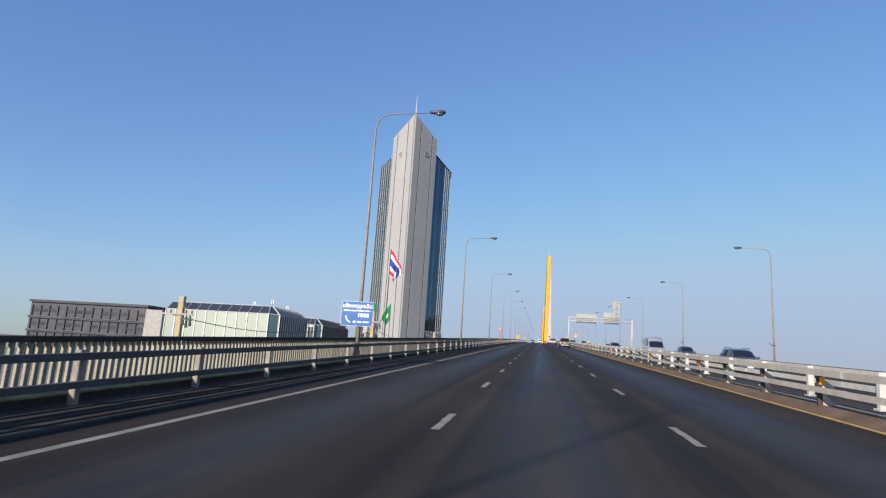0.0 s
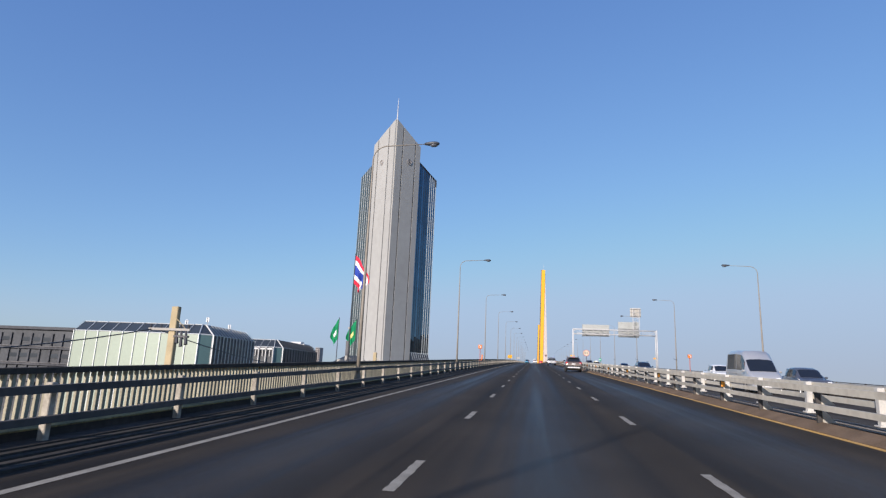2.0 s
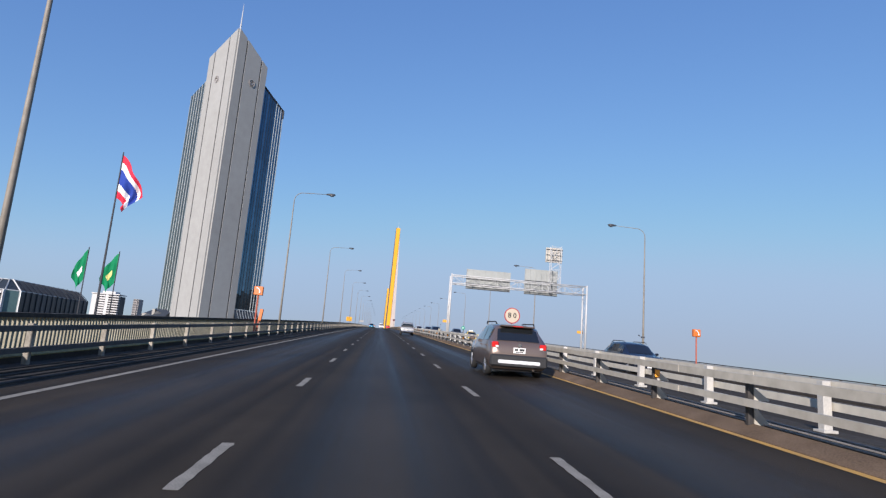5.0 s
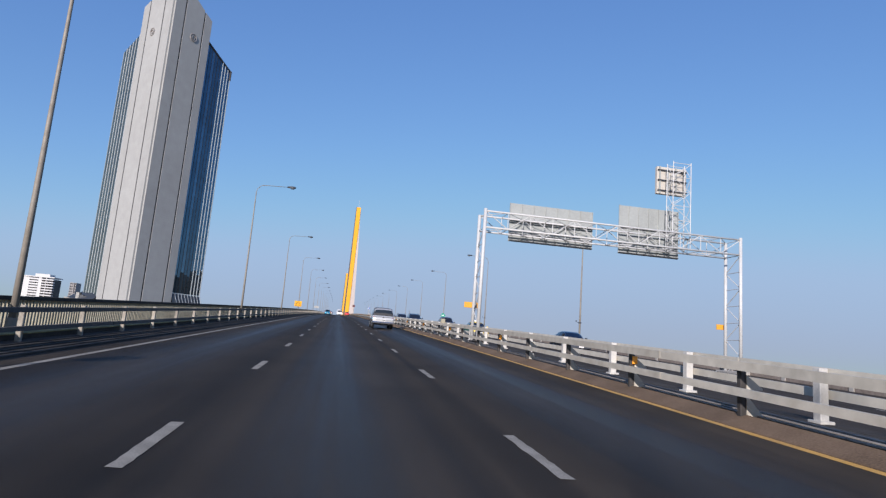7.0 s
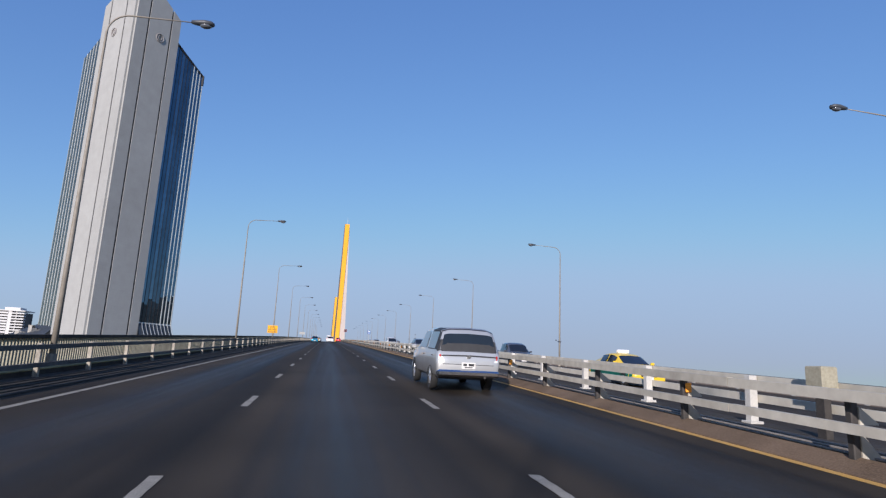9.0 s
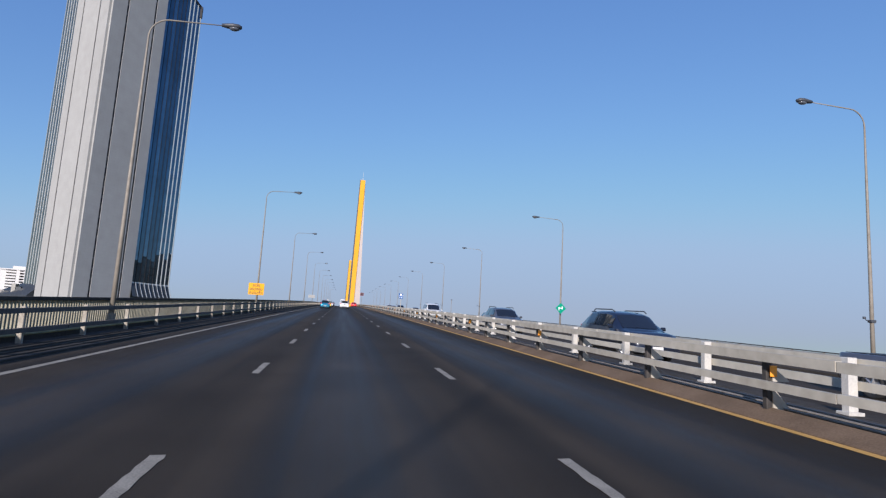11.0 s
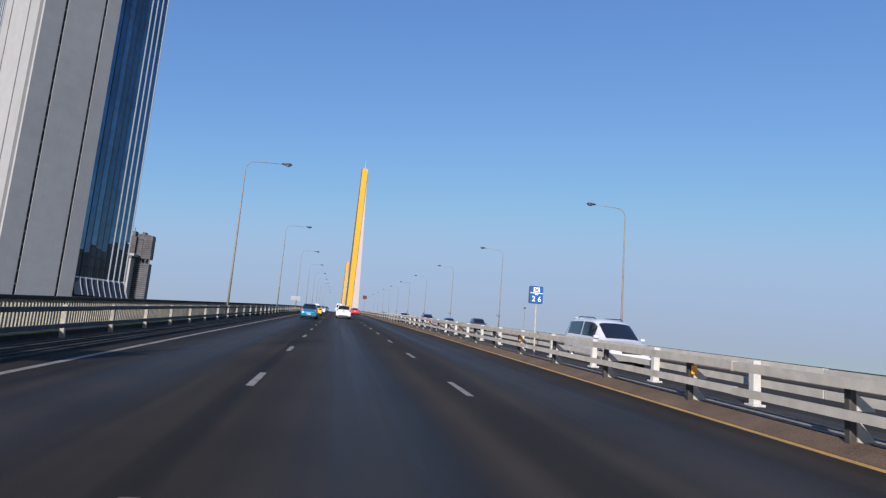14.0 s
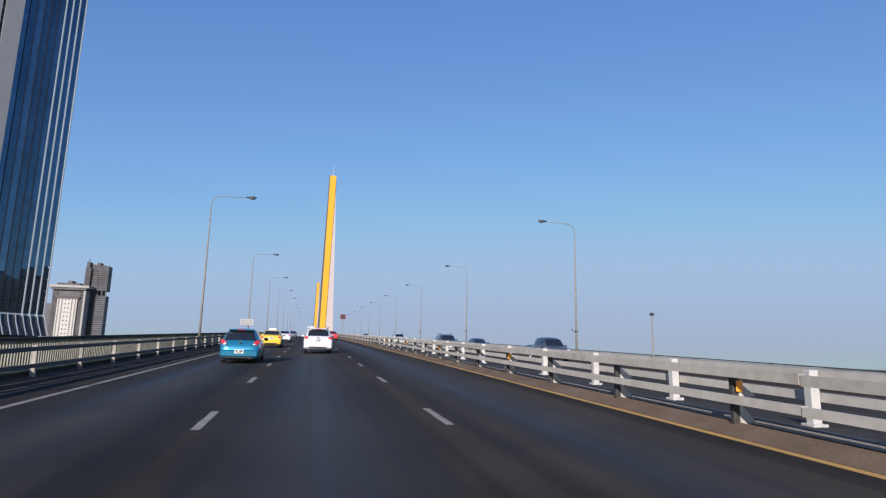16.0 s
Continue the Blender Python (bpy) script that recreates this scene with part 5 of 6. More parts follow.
# Stations from tail to nose: y, bottom, shoulder height, top height, half widths at the sill, the shoulder and the roof.
SHAPES = {
    "hatchback": dict(
        st=[(-1.90, 0.32, 0.58, 0.62, 0.58, 0.64, 0.42), (-1.86, 0.25, 0.70, 0.74, 0.72, 0.76, 0.56), (-1.76, 0.21, 0.90, 0.93, 0.78, 0.815, 0.62), (-1.66, 0.2, 0.95, 0.985, 0.80, 0.825, 0.62),
            (-1.40, 0.2, 0.98, 1.40, 0.82, 0.83, 0.47), (-1.26, 0.2, 0.99, 1.475, 0.82, 0.83, 0.50), (-0.8, 0.2, 0.97, 1.505, 0.82, 0.83, 0.53), (-0.1, 0.2, 0.95, 1.50, 0.82, 0.83, 0.52), (0.35, 0.2, 0.94, 1.42, 0.82, 0.83, 0.50),
            (1.02, 0.2, 0.93, 0.96, 0.82, 0.82, 0.66), (1.6, 0.2, 0.80, 0.84, 0.80, 0.79, 0.6), (1.82, 0.24, 0.66, 0.69, 0.72, 0.72, 0.5), (1.88, 0.3, 0.52, 0.54, 0.6, 0.62, 0.4)],
        rear=(-1.655, -1.375), wind=(0.40, 0.98), sides=((-1.16, -0.62), (-0.55, 0.42)), wheels=(-1.22, 1.22), r=0.285, lamps=(0.78, 1.0), bump=(0.27, 0.60), plate=0.52),
    "suv": dict(
        st=[(-2.24, 0.42, 0.70, 0.72, 0.72, 0.78, 0.55), (-2.21, 0.33, 0.88, 0.90, 0.82, 0.86, 0.64), (-2.13, 0.28, 1.02, 1.04, 0.86, 0.90, 0.7), (-2.06, 0.26, 1.04, 1.07, 0.87, 0.90, 0.7),
            (-1.68, 0.26, 1.05, 1.52, 0.89, 0.90, 0.60), (-1.55, 0.26, 1.05, 1.59, 0.89, 0.90, 0.62), (-0.9, 0.26, 1.03, 1.63, 0.89, 0.90, 0.63), (-0.1, 0.26, 1.01, 1.63, 0.89, 0.90, 0.63), (0.42, 0.26, 1.0, 1.54, 0.89, 0.90, 0.62),
            (1.12, 0.26, 1.0, 1.04, 0.89, 0.88, 0.7), (1.9, 0.27, 0.90, 0.94, 0.86, 0.84, 0.64), (2.16, 0.32, 0.72, 0.75, 0.76, 0.77, 0.52), (2.23, 0.4, 0.56, 0.58, 0.6, 0.64, 0.4)],
        rear=(-2.03, -1.71), wind=(0.47, 1.07), sides=((-1.60, -0.78), (-0.70, 0.52)), wheels=(-1.38, 1.38), r=0.345, lamps=(0.88, 1.07), bump=(0.34, 0.70), plate=0.84),
    "sedan": dict(
        st=[(-2.22, 0.40, 0.68, 0.70, 0.66, 0.72, 0.5), (-2.19, 0.3, 0.90, 0.92, 0.78, 0.80, 0.6), (-2.10, 0.24, 0.98, 1.01, 0.82, 0.84, 0.66), (-1.55, 0.2, 1.0, 1.04, 0.84, 0.85, 0.66),
            (-0.92, 0.2, 0.97, 1.40, 0.85, 0.86, 0.56), (-0.4, 0.2, 0.95, 1.46, 0.85, 0.86, 0.57), (0.1, 0.2, 0.94, 1.44, 0.85, 0.86, 0.57), (0.38, 0.2, 0.93, 1.37, 0.85, 0.86, 0.56),
            (1.15, 0.2, 0.91, 0.95, 0.85, 0.84, 0.66), (1.85, 0.21, 0.80, 0.84, 0.82, 0.80, 0.6), (2.15, 0.25, 0.64, 0.67, 0.72, 0.72, 0.5), (2.22, 0.32, 0.50, 0.52, 0.58, 0.6, 0.4)],
        rear=(-1.50, -0.97), wind=(0.44, 1.10), sides=((-0.98, -0.32), (-0.25, 0.48)), wheels=(-1.32, 1.36), r=0.30, lamps=(0.72, 0.93), bump=(0.3, 0.60), plate=0.78),
    "pickup": dict(
        st=[(-2.58, 0.50, 0.72, 0.74, 0.74, 0.80, 0.6), (-2.55, 0.44, 1.06, 1.08, 0.84, 0.86, 0.8), (-2.50, 0.42, 1.08, 1.10, 0.86, 0.88, 0.82), (-0.98, 0.40, 1.08, 1.10, 0.88, 0.89, 0.82),
            (-0.90, 0.38, 1.08, 1.12, 0.88, 0.89, 0.70), (-0.74, 0.38, 1.08, 1.66, 0.88, 0.89, 0.62), (-0.4, 0.38, 1.07, 1.75, 0.88, 0.89, 0.63), (0.35, 0.38, 1.06, 1.75, 0.88, 0.89, 0.63), (0.72, 0.38, 1.06, 1.66, 0.88, 0.89, 0.62),
            (1.38, 0.38, 1.05, 1.09, 0.88, 0.87, 0.7), (2.2, 0.38, 0.98, 1.02, 0.86, 0.84, 0.66), (2.46, 0.40, 0.82, 0.85, 0.80, 0.80, 0.58), (2.54, 0.46, 0.62, 0.64, 0.66, 0.7, 0.45)],
        rear=(-0.88, -0.76), wind=(0.77, 1.33), sides=((-0.66, -0.02), (0.06, 0.82)), wheels=(-1.55, 1.52), r=0.36, lamps=(0.84, 1.06), bump=(0.42, 0.60), plate=0.74),
    "canopy_pickup": dict(
        st=[(-2.58, 0.50, 0.72, 0.74, 0.74, 0.80, 0.6), (-2.55, 0.44, 1.04, 1.06, 0.84, 0.86, 0.8), (-2.50, 0.42, 1.06, 1.10, 0.86, 0.88, 0.78), (-2.36, 0.42, 1.08, 1.64, 0.87, 0.88, 0.66),
            (-2.2, 0.40, 1.08, 1.72, 0.88, 0.89, 0.66), (-0.9, 0.38, 1.08, 1.74, 0.88, 0.89, 0.66), (-0.4, 0.38, 1.07, 1.76, 0.88, 0.89, 0.65), (0.35, 0.38, 1.06, 1.75, 0.88, 0.89, 0.63), (0.72, 0.38, 1.06, 1.66, 0.88, 0.89, 0.62),
            (1.38, 0.38, 1.05, 1.09, 0.88, 0.87, 0.7), (2.2, 0.38, 0.98, 1.02, 0.86, 0.84, 0.66), (2.46, 0.40, 0.82, 0.85, 0.80, 0.80, 0.58), (2.54, 0.46, 0.62, 0.64, 0.66, 0.7, 0.45)],
        rear=(-2.49, -2.38), wind=(0.77, 1.33), sides=((-2.1, -0.95), (-0.66, 0.82)), wheels=(-1.55, 1.52), r=0.36, lamps=(0.80, 1.02), bump=(0.42, 0.60), plate=0.72),
    "minivan": dict(
        st=[(-2.40, 0.42, 0.72, 0.74, 0.76, 0.80, 0.6), (-2.38, 0.32, 1.02, 1.05, 0.86, 0.88, 0.7), (-2.32, 0.28, 1.10, 1.14, 0.89, 0.91, 0.74), (-2.14, 0.26, 1.10, 1.76, 0.90, 0.92, 0.68),
            (-1.9, 0.26, 1.10, 1.84, 0.90, 0.92, 0.69), (-0.8, 0.26, 1.08, 1.88, 0.90, 0.92, 0.70), (0.3, 0.26, 1.06, 1.87, 0.90, 0.92, 0.69), (0.72, 0.26, 1.05, 1.76, 0.90, 0.92, 0.67),
            (1.62, 0.26, 1.03, 1.07, 0.90, 0.89, 0.72), (2.18, 0.28, 0.92, 0.96, 0.86, 0.84, 0.64), (2.36, 0.34, 0.72, 0.75, 0.76, 0.77, 0.52), (2.42, 0.4, 0.54, 0.56, 0.62, 0.66, 0.4)],
        rear=(-2.30, -2.17), wind=(0.78, 1.56), sides=((-2.0, -0.55), (-0.45, 0.84)), wheels=(-1.5, 1.5), r=0.34, lamps=(0.86, 1.16), bump=(0.32, 0.62), plate=0.8),
    "van": dict(
        st=[(-2.40, 0.42, 0.80, 0.83, 0.78, 0.82, 0.7), (-2.38, 0.34, 1.15, 1.18, 0.88, 0.90, 0.78), (-2.33, 0.30, 1.22, 1.25, 0.92, 0.93, 0.8), (-2.24, 0.28, 1.22, 2.36, 0.93, 0.94, 0.74),
            (-2.0, 0.28, 1.22, 2.52, 0.93, 0.94, 0.74), (-0.6, 0.28, 1.22, 2.55, 0.93, 0.94, 0.75), (0.62, 0.28, 1.20, 2.50, 0.93, 0.94, 0.73), (1.05, 0.28, 1.20, 2.08, 0.93, 0.94, 0.74),
            (1.85, 0.28, 1.18, 1.22, 0.93, 0.92, 0.78), (2.22, 0.30, 1.02, 1.06, 0.90, 0.88, 0.7), (2.36, 0.34, 0.80, 0.83, 0.82, 0.82, 0.6), (2.42, 0.42, 0.58, 0.6, 0.66, 0.7, 0.45)],
        rear=(-2.32, -2.26), wind=(1.14, 1.80), sides=((-2.0, -0.3), (-0.2, 1.2)), wheels=(-1.35, 1.35), r=0.33, lamps=(0.9, 1.2), bump=(0.34, 0.62), plate=0.8),
}


class Skin:
    """The body's surface: sections along the length, thirteen points around each, from sill over the roof to sill."""

    def __init__(self, st):
        self.st = st

    def section(self, y):
        st = self.st
        y = min(max(y, st[0][0]), st[-1][0])
        for a, b in zip(st, st[1:]):
            if y <= b[0]:
                break
        f = (y - a[0]) / (b[0] - a[0])
        _, zb, zs, zt, wb, ws, wr = [p + (q - p) * f for p, q in zip(a, b)]
        cab = zt - zs
        half = [(wb * 0.90, zb), (wb * 0.985, zb + 0.10 * (zs - zb)), (ws, zb + 0.55 * (zs - zb)), (ws * 0.975, zs),
                (wr + 0.05 * min(1, cab / 0.4), zs + cab * 0.88), (wr * 0.82, zs + cab * 0.985), (0.0, zt + 0.012)]
        pts = half + [(-x, z) for x, z in reversed(half[:-1])]
        return [Vector((x, y, z)) for x, z in pts]

    def at(self, y, s):
        sec = self.section(y)
        k = min(int(s), 11)
        return sec[k].lerp(sec[k + 1], s - k)

    def out(self, y, s, d):
        p = self.at(y, s)
        n = (self.at(y + 0.01, s) - self.at(y - 0.01, s)).cross(self.at(y, min(12, s + 0.05)) - self.at(y, max(0, s - 0.05)))
        n = n.normalized() if n.length > 1e-9 else Vector((0, 0, 1))
        centre = Vector((0, y, 0.8))
        return p + (n if n.dot(p - centre) > 0 else -n) * d

    def body(self):
        bm = bmesh.new()
        ys = []
        for a, b in zip(self.st, self.st[1:]):
            n = max(1, int((b[0] - a[0]) / 0.25))
            ys += [a[0] + (b[0] - a[0]) * i / n for i in range(n)]
        ys.append(self.st[-1][0])
        rings = [[bm.verts.new(p) for p in self.section(y)] for y in ys]
        for r0, r1 in zip(rings, rings[1:]):
            for k in range(12):
                bm.faces.new((r0[k], r0[k + 1], r1[k + 1], r1[k]))
            bm.faces.new((r0[12], r0[0], r1[0], r1[12]))
        bm.faces.new(rings[0])
        bm.faces.new(rings[-1])
        return bm

    def patch(self, y0, y1, s0, s1, d=0.012, ny=4, ns=8, taper=0.0):
        bm = bmesh.new()
        g = []
        for i in range(ny + 1):
            f = i / ny
            y = y0 + (y1 - y0) * f
            a, b = s0 + taper * f, s1 - taper * f
            g.append([bm.verts.new(self.out(y, a + (b - a) * k / ns, d)) for k in range(ns + 1)])
        for r0, r1 in zip(g, g[1:]):
            for k in range(ns):
                bm.faces.new((r0[k], r0[k + 1], r1[k + 1], r1[k]))
        return bm


def add_wheel(parent, x, y, r, side):
    bm = bmesh.new()
    prof = [(0.0, r * 0.62), (-0.085, r * 0.66), (-0.105, r * 0.85), (-0.085, r * 0.97), (0.0, r), (0.085, r * 0.97), (0.105, r * 0.85), (0.085, r * 0.66), (0.0, r * 0.62)]
    n = 20
    rings = [[bm.verts.new((px, pr * math.cos(2 * math.pi * k / n), pr * math.sin(2 * math.pi * k / n))) for px, pr in prof] for k in range(n)]
    for k in range(n):
        for i in range(len(prof) - 1):
            bm.faces.new((rings[k][i], rings[k][i + 1], rings[(k + 1) % n][i + 1], rings[(k + 1) % n][i]))
    wheel = part("wheel", bm, TYRE, parent, smooth=True, m=Matrix.Translation((x, y, r)))
    bm = bmesh.new()
    add_tube(bm, [(side * 0.02, 0, 0), (side * 0.05, 0, 0)], [r * 0.63, r * 0.63], 20)
    add_tube(bm, [(side * 0.05, 0, 0), (side * 0.085, 0, 0)], [r * 0.14, r * 0.10], 10)
    for k in range(5):
        a = 2 * math.pi * k / 5
        add_tube(bm, [(side * 0.075, 0, 0), (side * 0.07, r * 0.6 * math.cos(a), r * 0.6 * math.sin(a))], [0.045, 0.03], 5)
    part("rim", bm, RIM, wheel, "silver alloy rim")


def build_car(kind, colour, label, category="car", group="", extras=()):
    sh = SHAPES[kind]
    sk = Skin(sh["st"])
    st = sh["st"]
    car = empty({"hatchback": "hatchback_car", "sedan": "sedan_car", "suv": "suv_car", "canopy_pickup": "pickup_truck", "pickup": "pickup_truck", "minivan": "minivan", "van": "passenger_van"}[kind])
    body = part("body", sk.body(), PAINT[colour], car, smooth=True)
    tail, nose = st[0][0], st[-1][0]
    w = max(s[5] for s in st)
    if "two_tone" in extras:
        for s0, s1 in ((0.5, 2.6), (9.4, 11.5)):
            part("lower_panel", sk.patch(tail + 0.15, nose - 0.15, s0, s1, 0.006, 24, 4), PAINT["green"], car, "green lower body")
    if kind == "canopy_pickup":
        part("canopy", sk.patch(tail + 0.02, -0.96, 3.06, 8.94, 0.008, 12, 18), TRIM, car, "black load-bed canopy")
    # glass
    y0, y1 = sh["rear"]
    rim = 3.72 if kind == "hatchback" else 4.25
    part("rear_window", sk.patch(y0, y1, rim, 12 - rim, taper=0.06, ns=12), CAR_GLASS, car)
    y0, y1 = sh["wind"]
    part("windscreen", sk.patch(y1, y0, 4.2, 7.8, taper=0.08), CAR_GLASS, car)
    for y0, y1 in sh["sides"]:
        part("side_window", sk.patch(y0, y1, 3.10, 3.92, ny=6, ns=3), CAR_GLASS, car)
        part("side_window", sk.patch(y0, y1, 8.08, 8.90, ny=6, ns=3), CAR_GLASS, car)
    # wheels, arches, sills
    for y in sh["wheels"]:
        for sd in (-1, 1):
            add_wheel(car, sd * (w - 0.11), y, sh["r"], sd)
            bm = bmesh.new()
            n = 14
            R = sh["r"] + 0.06
            ring = []
            for k in range(n + 1):
                a = math.pi * k / n
                ring.append((y + R * math.cos(a), sh["r"] + R * math.sin(a)))
            vs = [bm.verts.new((sd * (w + 0.004) * (0.99 if z < 0.45 else 0.985), yy, z)) for yy, z in ring]
            inner = [bm.verts.new((sd * (w - 0.02), y + (R - 0.05) * (yy - y) / R, sh["r"] + (R - 0.05) * (z - sh["r"]) / R)) for yy, z in ring]
            for k in range(n):
                bm.faces.new((vs[k], vs[k + 1], inner[k + 1], inner[k]))
            part("wheel_arch", bm, TRIM, car)
    zb = st[4][1]
    part("underbody", box(-w * 0.86, w * 0.86, tail + 0.25, nose - 0.25, zb - 0.06, zb + 0.02, 0.02), TRIM, car)
    if kind == "hatchback":
        part("valance", box(-0.62, 0.62, tail - 0.064, tail + 0.1, 0.235, 0.30, 0.02), TRIM, car, "black lower valance")
    # tail: lamps, bumper, plate
    l0, l1 = sh["lamps"]
    wt = st[2][5]
    for sd in (-1, 1):
        bm = bmesh.new()
        lw = 0.26 if kind in ("hatchback", "suv", "sedan") else 0.14
        if kind == "hatchback":
            # slanted lamps that wrap round the corners
            vs = [bm.verts.new((sd * x, tail + y + dy, z)) for dy in (0.0, 0.2) for x, y, z in ((wt - 0.27, 0.07, l0 + 0.04), (wt - 0.06, 0.08, l0 - 0.02), (wt + 0.008, 0.16, l0 + 0.1), (wt - 0.02, 0.2, l1 + 0.03), (wt - 0.2, 0.12, l1 - 0.03))]
            for i in range(5):
                bm.faces.new((vs[i], vs[(i + 1) % 5], vs[5 + (i + 1) % 5], vs[5 + i]))
            bm.faces.new(vs[:5])
            bm.faces.new(vs[5:])
        else:
            add_box(bm, wt - lw if sd > 0 else -wt + 0.05, wt - 0.05 if sd > 0 else lw - wt, tail + 0.015, tail + 0.24, l0, l1, 0.03)
        lamp = part("tail_lamp", bm, TAIL_RED, car, "red tail lamp")
        part("clear_segment", box(sd * (wt - lw * 0.8) - 0.05, sd * (wt - lw * 0.8) + 0.05, tail + 0.004, tail + 0.05, l0 + 0.02, l0 + 0.08, 0.01), LAMP_CLEAR, lamp)
    b0, b1 = sh["bump"]
    bmp = PAINT[colour] if "body_bumper" in extras or kind in ("hatchback", "sedan", "minivan", "van") else (CHROME if "pickup" in kind else TRIM)
    part("rear_bumper", box(-wt * 0.98, wt * 0.98, tail - 0.06, tail + 0.16, b0, b1, 0.07 if kind == "hatchback" else 0.05), bmp, car)
    if kind == "suv":
        part("skid_strip", box(-wt * 0.72, wt * 0.72, tail - 0.075, tail - 0.05, 0.44, 0.54, 0.02), LAMP_CLEAR, car, "silver skid strip")
    if kind in ("suv", "sedan", "minivan"):
        part("bumper_insert", box(-wt * 0.62, wt * 0.62, tail - 0.068, tail - 0.05, b0 + 0.02, b0 + 0.10, 0.01), TRIM, car)
    zp = sh["plate"]
    yp = tail - 0.075 if zp < b1 else tail - 0.012
    plate = part("number_plate", box(-0.19, 0.19, yp - 0.012, yp, zp - 0.085, zp + 0.085, 0.004), PLATE, car, "white number plate")
    for x0, x1, z0, z1 in ((-0.15, -0.05, -0.01, 0.055), (0.0, 0.15, -0.01, 0.055), (-0.11, 0.11, -0.06, -0.035)):
        part("print_bar", box(x0, x1, yp - 0.015, yp - 0.012, zp + z0, zp + z1), TRIM, plate)
    part("badge", add_plate(bmesh.new(), [(0.06 * math.cos(a / 8 * math.pi), 0.045 * math.sin(a / 8 * math.pi)) for a in range(16)], 0.02), CHROME, car, m=Matrix.Translation((0, tail + 0.0, l1 - 0.07)))
    # front: lamps, grille
    wf = st[-3][5]
    zf = st[-3][2]
    for sd in (-1, 1):
        part("headlamp", box(sd * wf * 0.72 - 0.15, sd * wf * 0.72 + 0.15, nose - 0.36, nose - 0.10, zf - 0.24, zf - 0.07, 0.04), LAMP_CLEAR, car)
    part("grille", box(-wf * 0.5, wf * 0.5, nose - 0.12, nose + 0.012, zf - 0.34, zf - 0.13, 0.02), TRIM, car)
    part("front_bumper", box(-wf * 0.98, wf * 0.98, nose - 0.22, nose + 0.03, b0 - 0.02, b0 + 0.2, 0.05), PAINT[colour], car)
    part("front_plate", box(-0.19, 0.19, nose + 0.03, nose + 0.04, b0 + 0.04, b0 + 0.18, 0.004), PLATE, car)
    # mirrors, handles
    ym = sh["wind"][1] - 0.28
    for sd in (-1, 1):
        part("mirror", box(sd * (w + 0.1) - 0.09, sd * (w + 0.1) + 0.09, ym - 0.06, ym + 0.06, st[-5][2] + 0.02, st[-5][2] + 0.15, 0.03), PAINT[colour] if colour != "blue" else TRIM, car)
        for y0, y1 in sh["sides"]:
            part("door_handle", box(sd * (w + 0.012) - 0.015, sd * (w + 0.012) + 0.015, y0 + 0.06, y0 + 0.22, st[5][2] - 0.14, st[5][2] - 0.11), CHROME if colour == "silver" else PAINT[colour], car)
    yr = sh["rear"][1]
    if kind in ("hatchback", "suv", "minivan"):
        part("spoiler", box(-0.55, 0.55, yr - 0.16, yr + 0.14, st[5][3] - 0.045, st[5][3] + 0.005, 0.02), PAINT[colour], car)
        part("brake_lamp", box(-0.16, 0.16, yr - 0.17, yr - 0.15, st[5][3] - 0.035, st[5][3] - 0.012), TAIL_RED, car)
        part("wiper", tube([(0.0, sh["rear"][0] - 0.02, st[3][3] + 0.02), (-0.3, sh["rear"][0] + 0.09, st[3][3] + 0.15)], 0.012, 5), TRIM, car)
    if kind in ("suv", "minivan"):
        for sd in (-1, 1):
            part("roof_rail", tube([(sd * 0.60, -1.5, st[6][3] - 0.02), (sd * 0.62, -1.35, st[6][3] + 0.05), (sd * 0.62, 0.1, st[6][3] + 0.05), (sd * 0.6, 0.3, st[6][3] - 0.03)], 0.02, 6), TRIM, car)
    if kind == "pickup":
        part("bed_floor", box(-0.74, 0.74, -2.46, -1.04, 1.105, 1.117), TRIM, car, "dark open load bed")
        part("roll_bar", tube([(-0.72, -1.06, 1.1), (-0.62, -0.98, 1.62), (0.62, -0.98, 1.62), (0.72, -1.06, 1.1)], 0.035, 6), CHROME, car)
    if "canopy" in kind:
        part("tailgate_line", box(-0.7, 0.7, tail - 0.0, tail + 0.02, 0.74, 0.755), TRIM, car)
    if "taxi" in extras:
        part("roof_sign", box(-0.3, 0.3, -0.35, -0.15, st[5][3] + 0.0, st[5][3] + 0.16, 0.03), SIGN_WHITE if colour == "yellow" else ORANGE, car, "taxi roof sign")
        part("sticker", box(-0.6, -0.3, tail - 0.004, tail + 0.1, 0.72, 0.80), SIGN_BLACK, car)
    part("exhaust", tube([(0.45, tail + 0.1, zb + 0.02), (0.45, tail - 0.05, zb + 0.02)], 0.03, 8), CHROME, car)
    return tagged(car, label, category, group)


def place(car, x, y, toward=False, size=1.0):
    car.matrix_world = on_deck(x, y, 0.006, 180.0 if toward else 0.0) @ Matrix.Scale(size, 4)
    return car


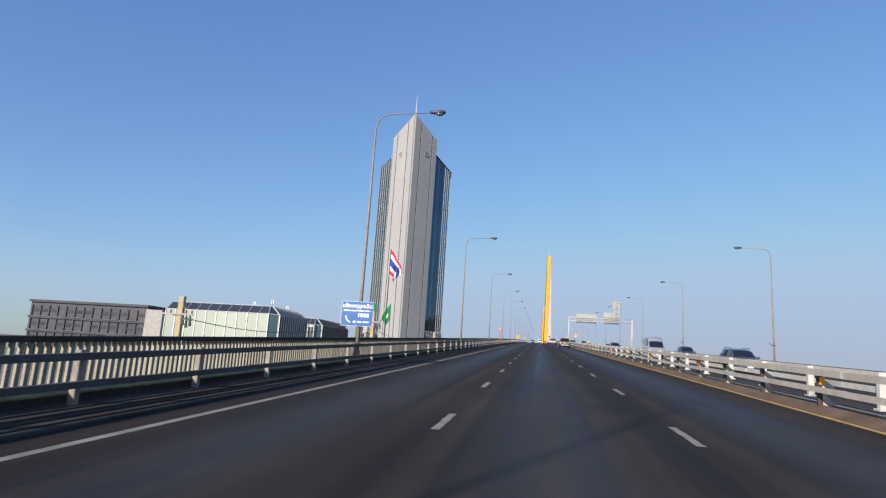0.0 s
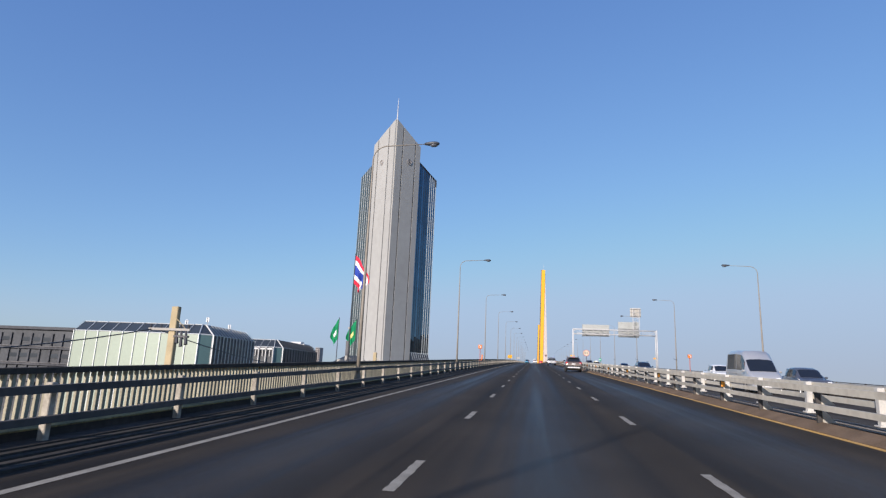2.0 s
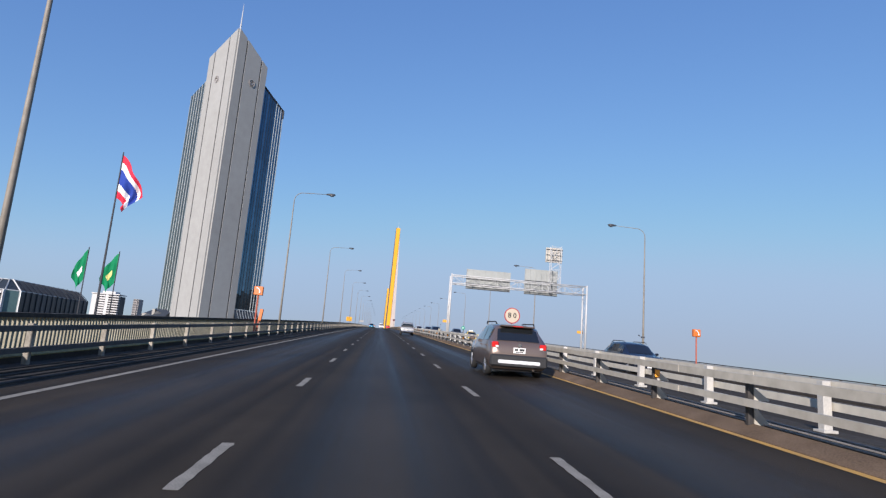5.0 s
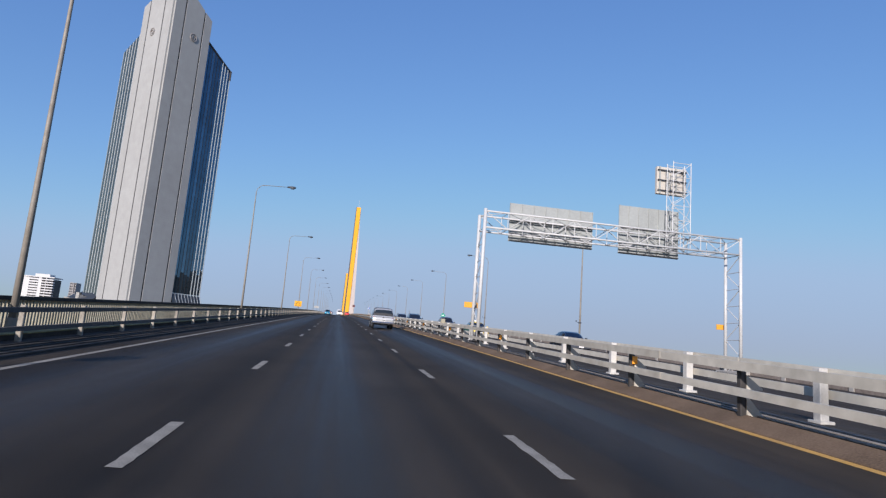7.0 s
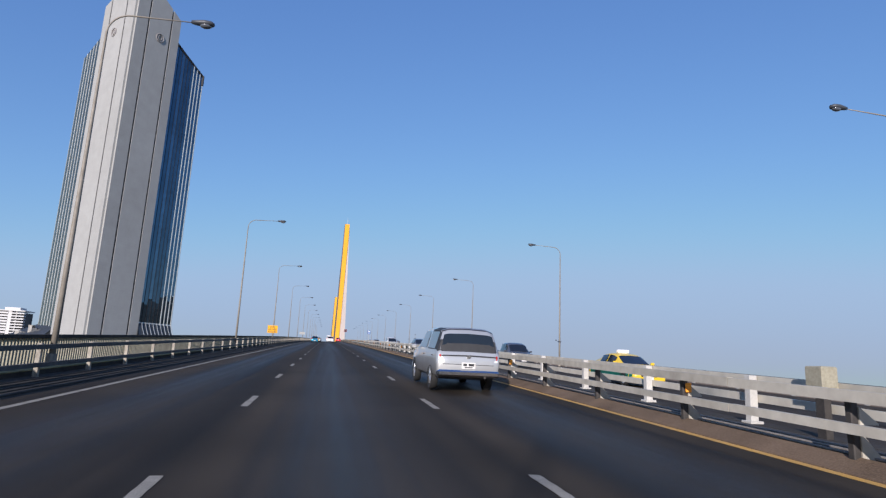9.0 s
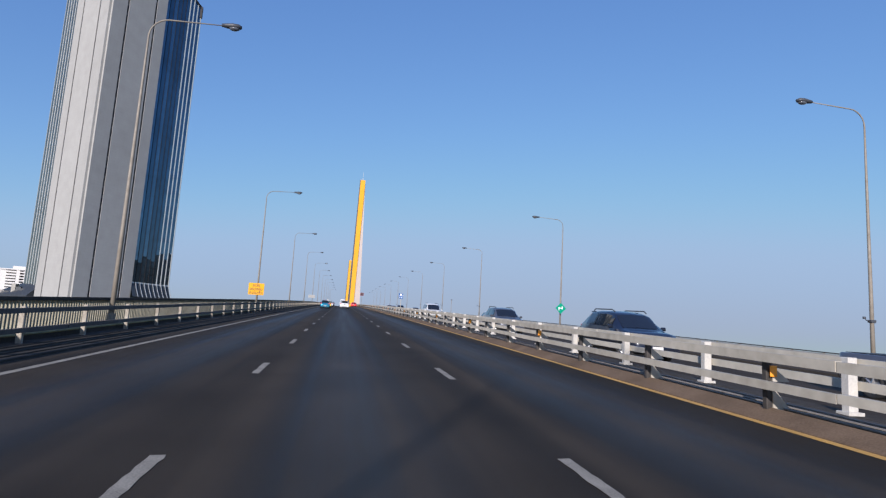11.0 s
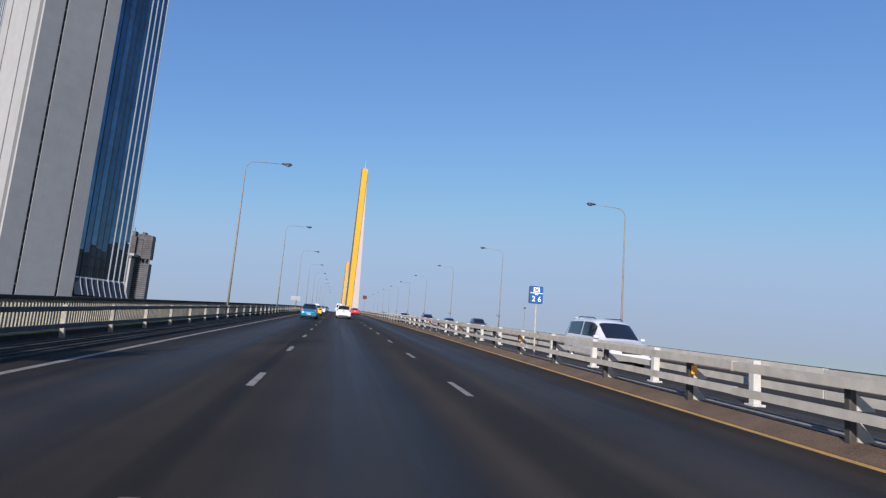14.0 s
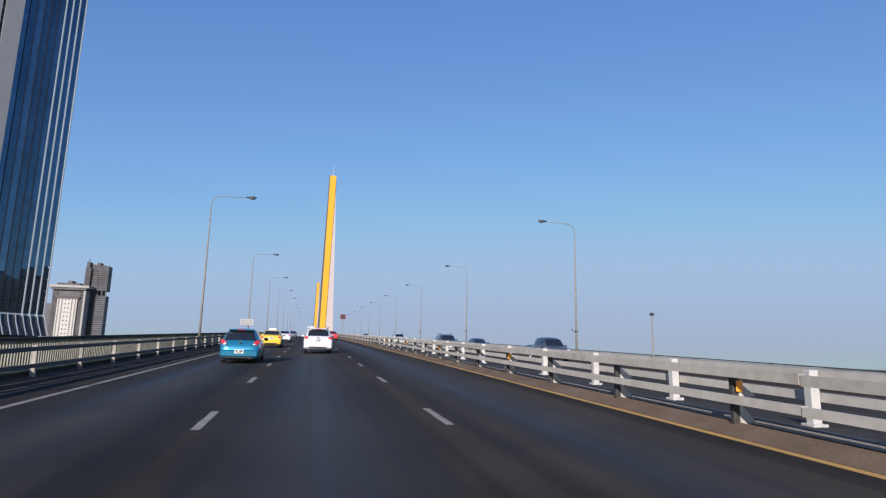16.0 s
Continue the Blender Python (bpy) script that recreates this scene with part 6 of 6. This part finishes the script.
def build_traffic():
    same, other = "cars driving ahead", "cars on the opposite carriageway"
    place(build_car("hatchback", "blue", "shiny teal-blue hatchback seen from behind", group=same), -4.62, 295.2)
    place(build_car("sedan", "yellow", "yellow taxi with a pale roof sign", "taxi", same, ("taxi",)), -4.80, 320.5)
    place(build_car("suv", "white", "white sport utility car in the middle lane", group=same, extras=("body_bumper",)), -1.10, 307.5)
    place(build_car("canopy_pickup", "silver", "silver pickup truck with a dark canopy", "pickup", same), 2.05, 168.5)
    place(build_car("sedan", "white", "white saloon ahead of the taxi", group=same), -4.75, 345.0)
    place(build_car("sedan", "red", "bright red saloon far ahead", group=same), 1.95, 366.0)
    place(build_car("suv", "brown", "bronze-brown sport utility car with a silver skid strip", group=same), 2.62, 105.0)
    place(build_car("van", "white", "white van far ahead in the middle lane", "van", same), -1.3, 398.0)
    place(build_car("sedan", "grey", "grey saloon far ahead", group=same), -4.9, 392.0)
    place(build_car("suv", "grey", "dark grey sport utility car coming the other way", group=other), 12.4, 45.9, True)
    place(build_car("van", "silver", "silver high-roofed passenger van", "van", other), 11.9, 75.5, True)
    place(build_car("pickup", "grey", "dark grey pickup truck with an open bed", "pickup", other), 16.3, 79.2, True)
    place(build_car("pickup", "white", "white pickup truck in the outer lane", "pickup", other), 16.3, 98.1, True)
    place(build_car("suv", "black", "navy-black sport utility car beyond the rail", group=other), 12.4, 117.0, True)
    place(build_car("sedan", "grey", "dark grey saloon beyond the rail", group=other), 16.3, 161.4, True)
    place(build_car("sedan", "yellow", "yellow and green taxi beyond the rail", "taxi", other, ("taxi", "two_tone")), 12.4, 177.0, True)
    place(build_car("pickup", "grey", "dark grey pickup truck with an open bed", "pickup", other), 12.3, 194.4, True)
    place(build_car("suv", "black", "navy-black sport utility car with roof rails", group=other), 9.5, 205.2, True, 1.09)
    place(build_car("suv", "grey", "dark grey sport utility car beyond the rail", group=other), 9.6, 224.0, True, 1.05)
    place(build_car("sedan", "white", "white saloon with dark windows", group=other), 12.0, 236.5, True)
    place(build_car("minivan", "white", "white minivan with dark windows", "van", other), 9.4, 256.5, True)
    place(build_car("pickup", "grey", "dark grey pickup truck in the outer lane", "pickup", other), 16.3, 309.3, True)
    place(build_car("suv", "grey", "dark grey sport utility car beyond the rail", group=other), 12.4, 327.5, True)
    place(build_car("sedan", "grey", "dark grey saloon in the outer lane", group=other), 16.3, 329.2, True)
    place(build_car("suv", "white", "white sport utility car beyond the rail", group=other), 12.4, 362.0, True)
    place(build_car("pickup", "silver", "silver pickup truck beyond the rail", "pickup", other), 16.3, 392.0, True)
    place(build_car("sedan", "grey", "dark grey saloon far beyond the rail", group=other), 12.4, 420.0, True)


build_traffic()
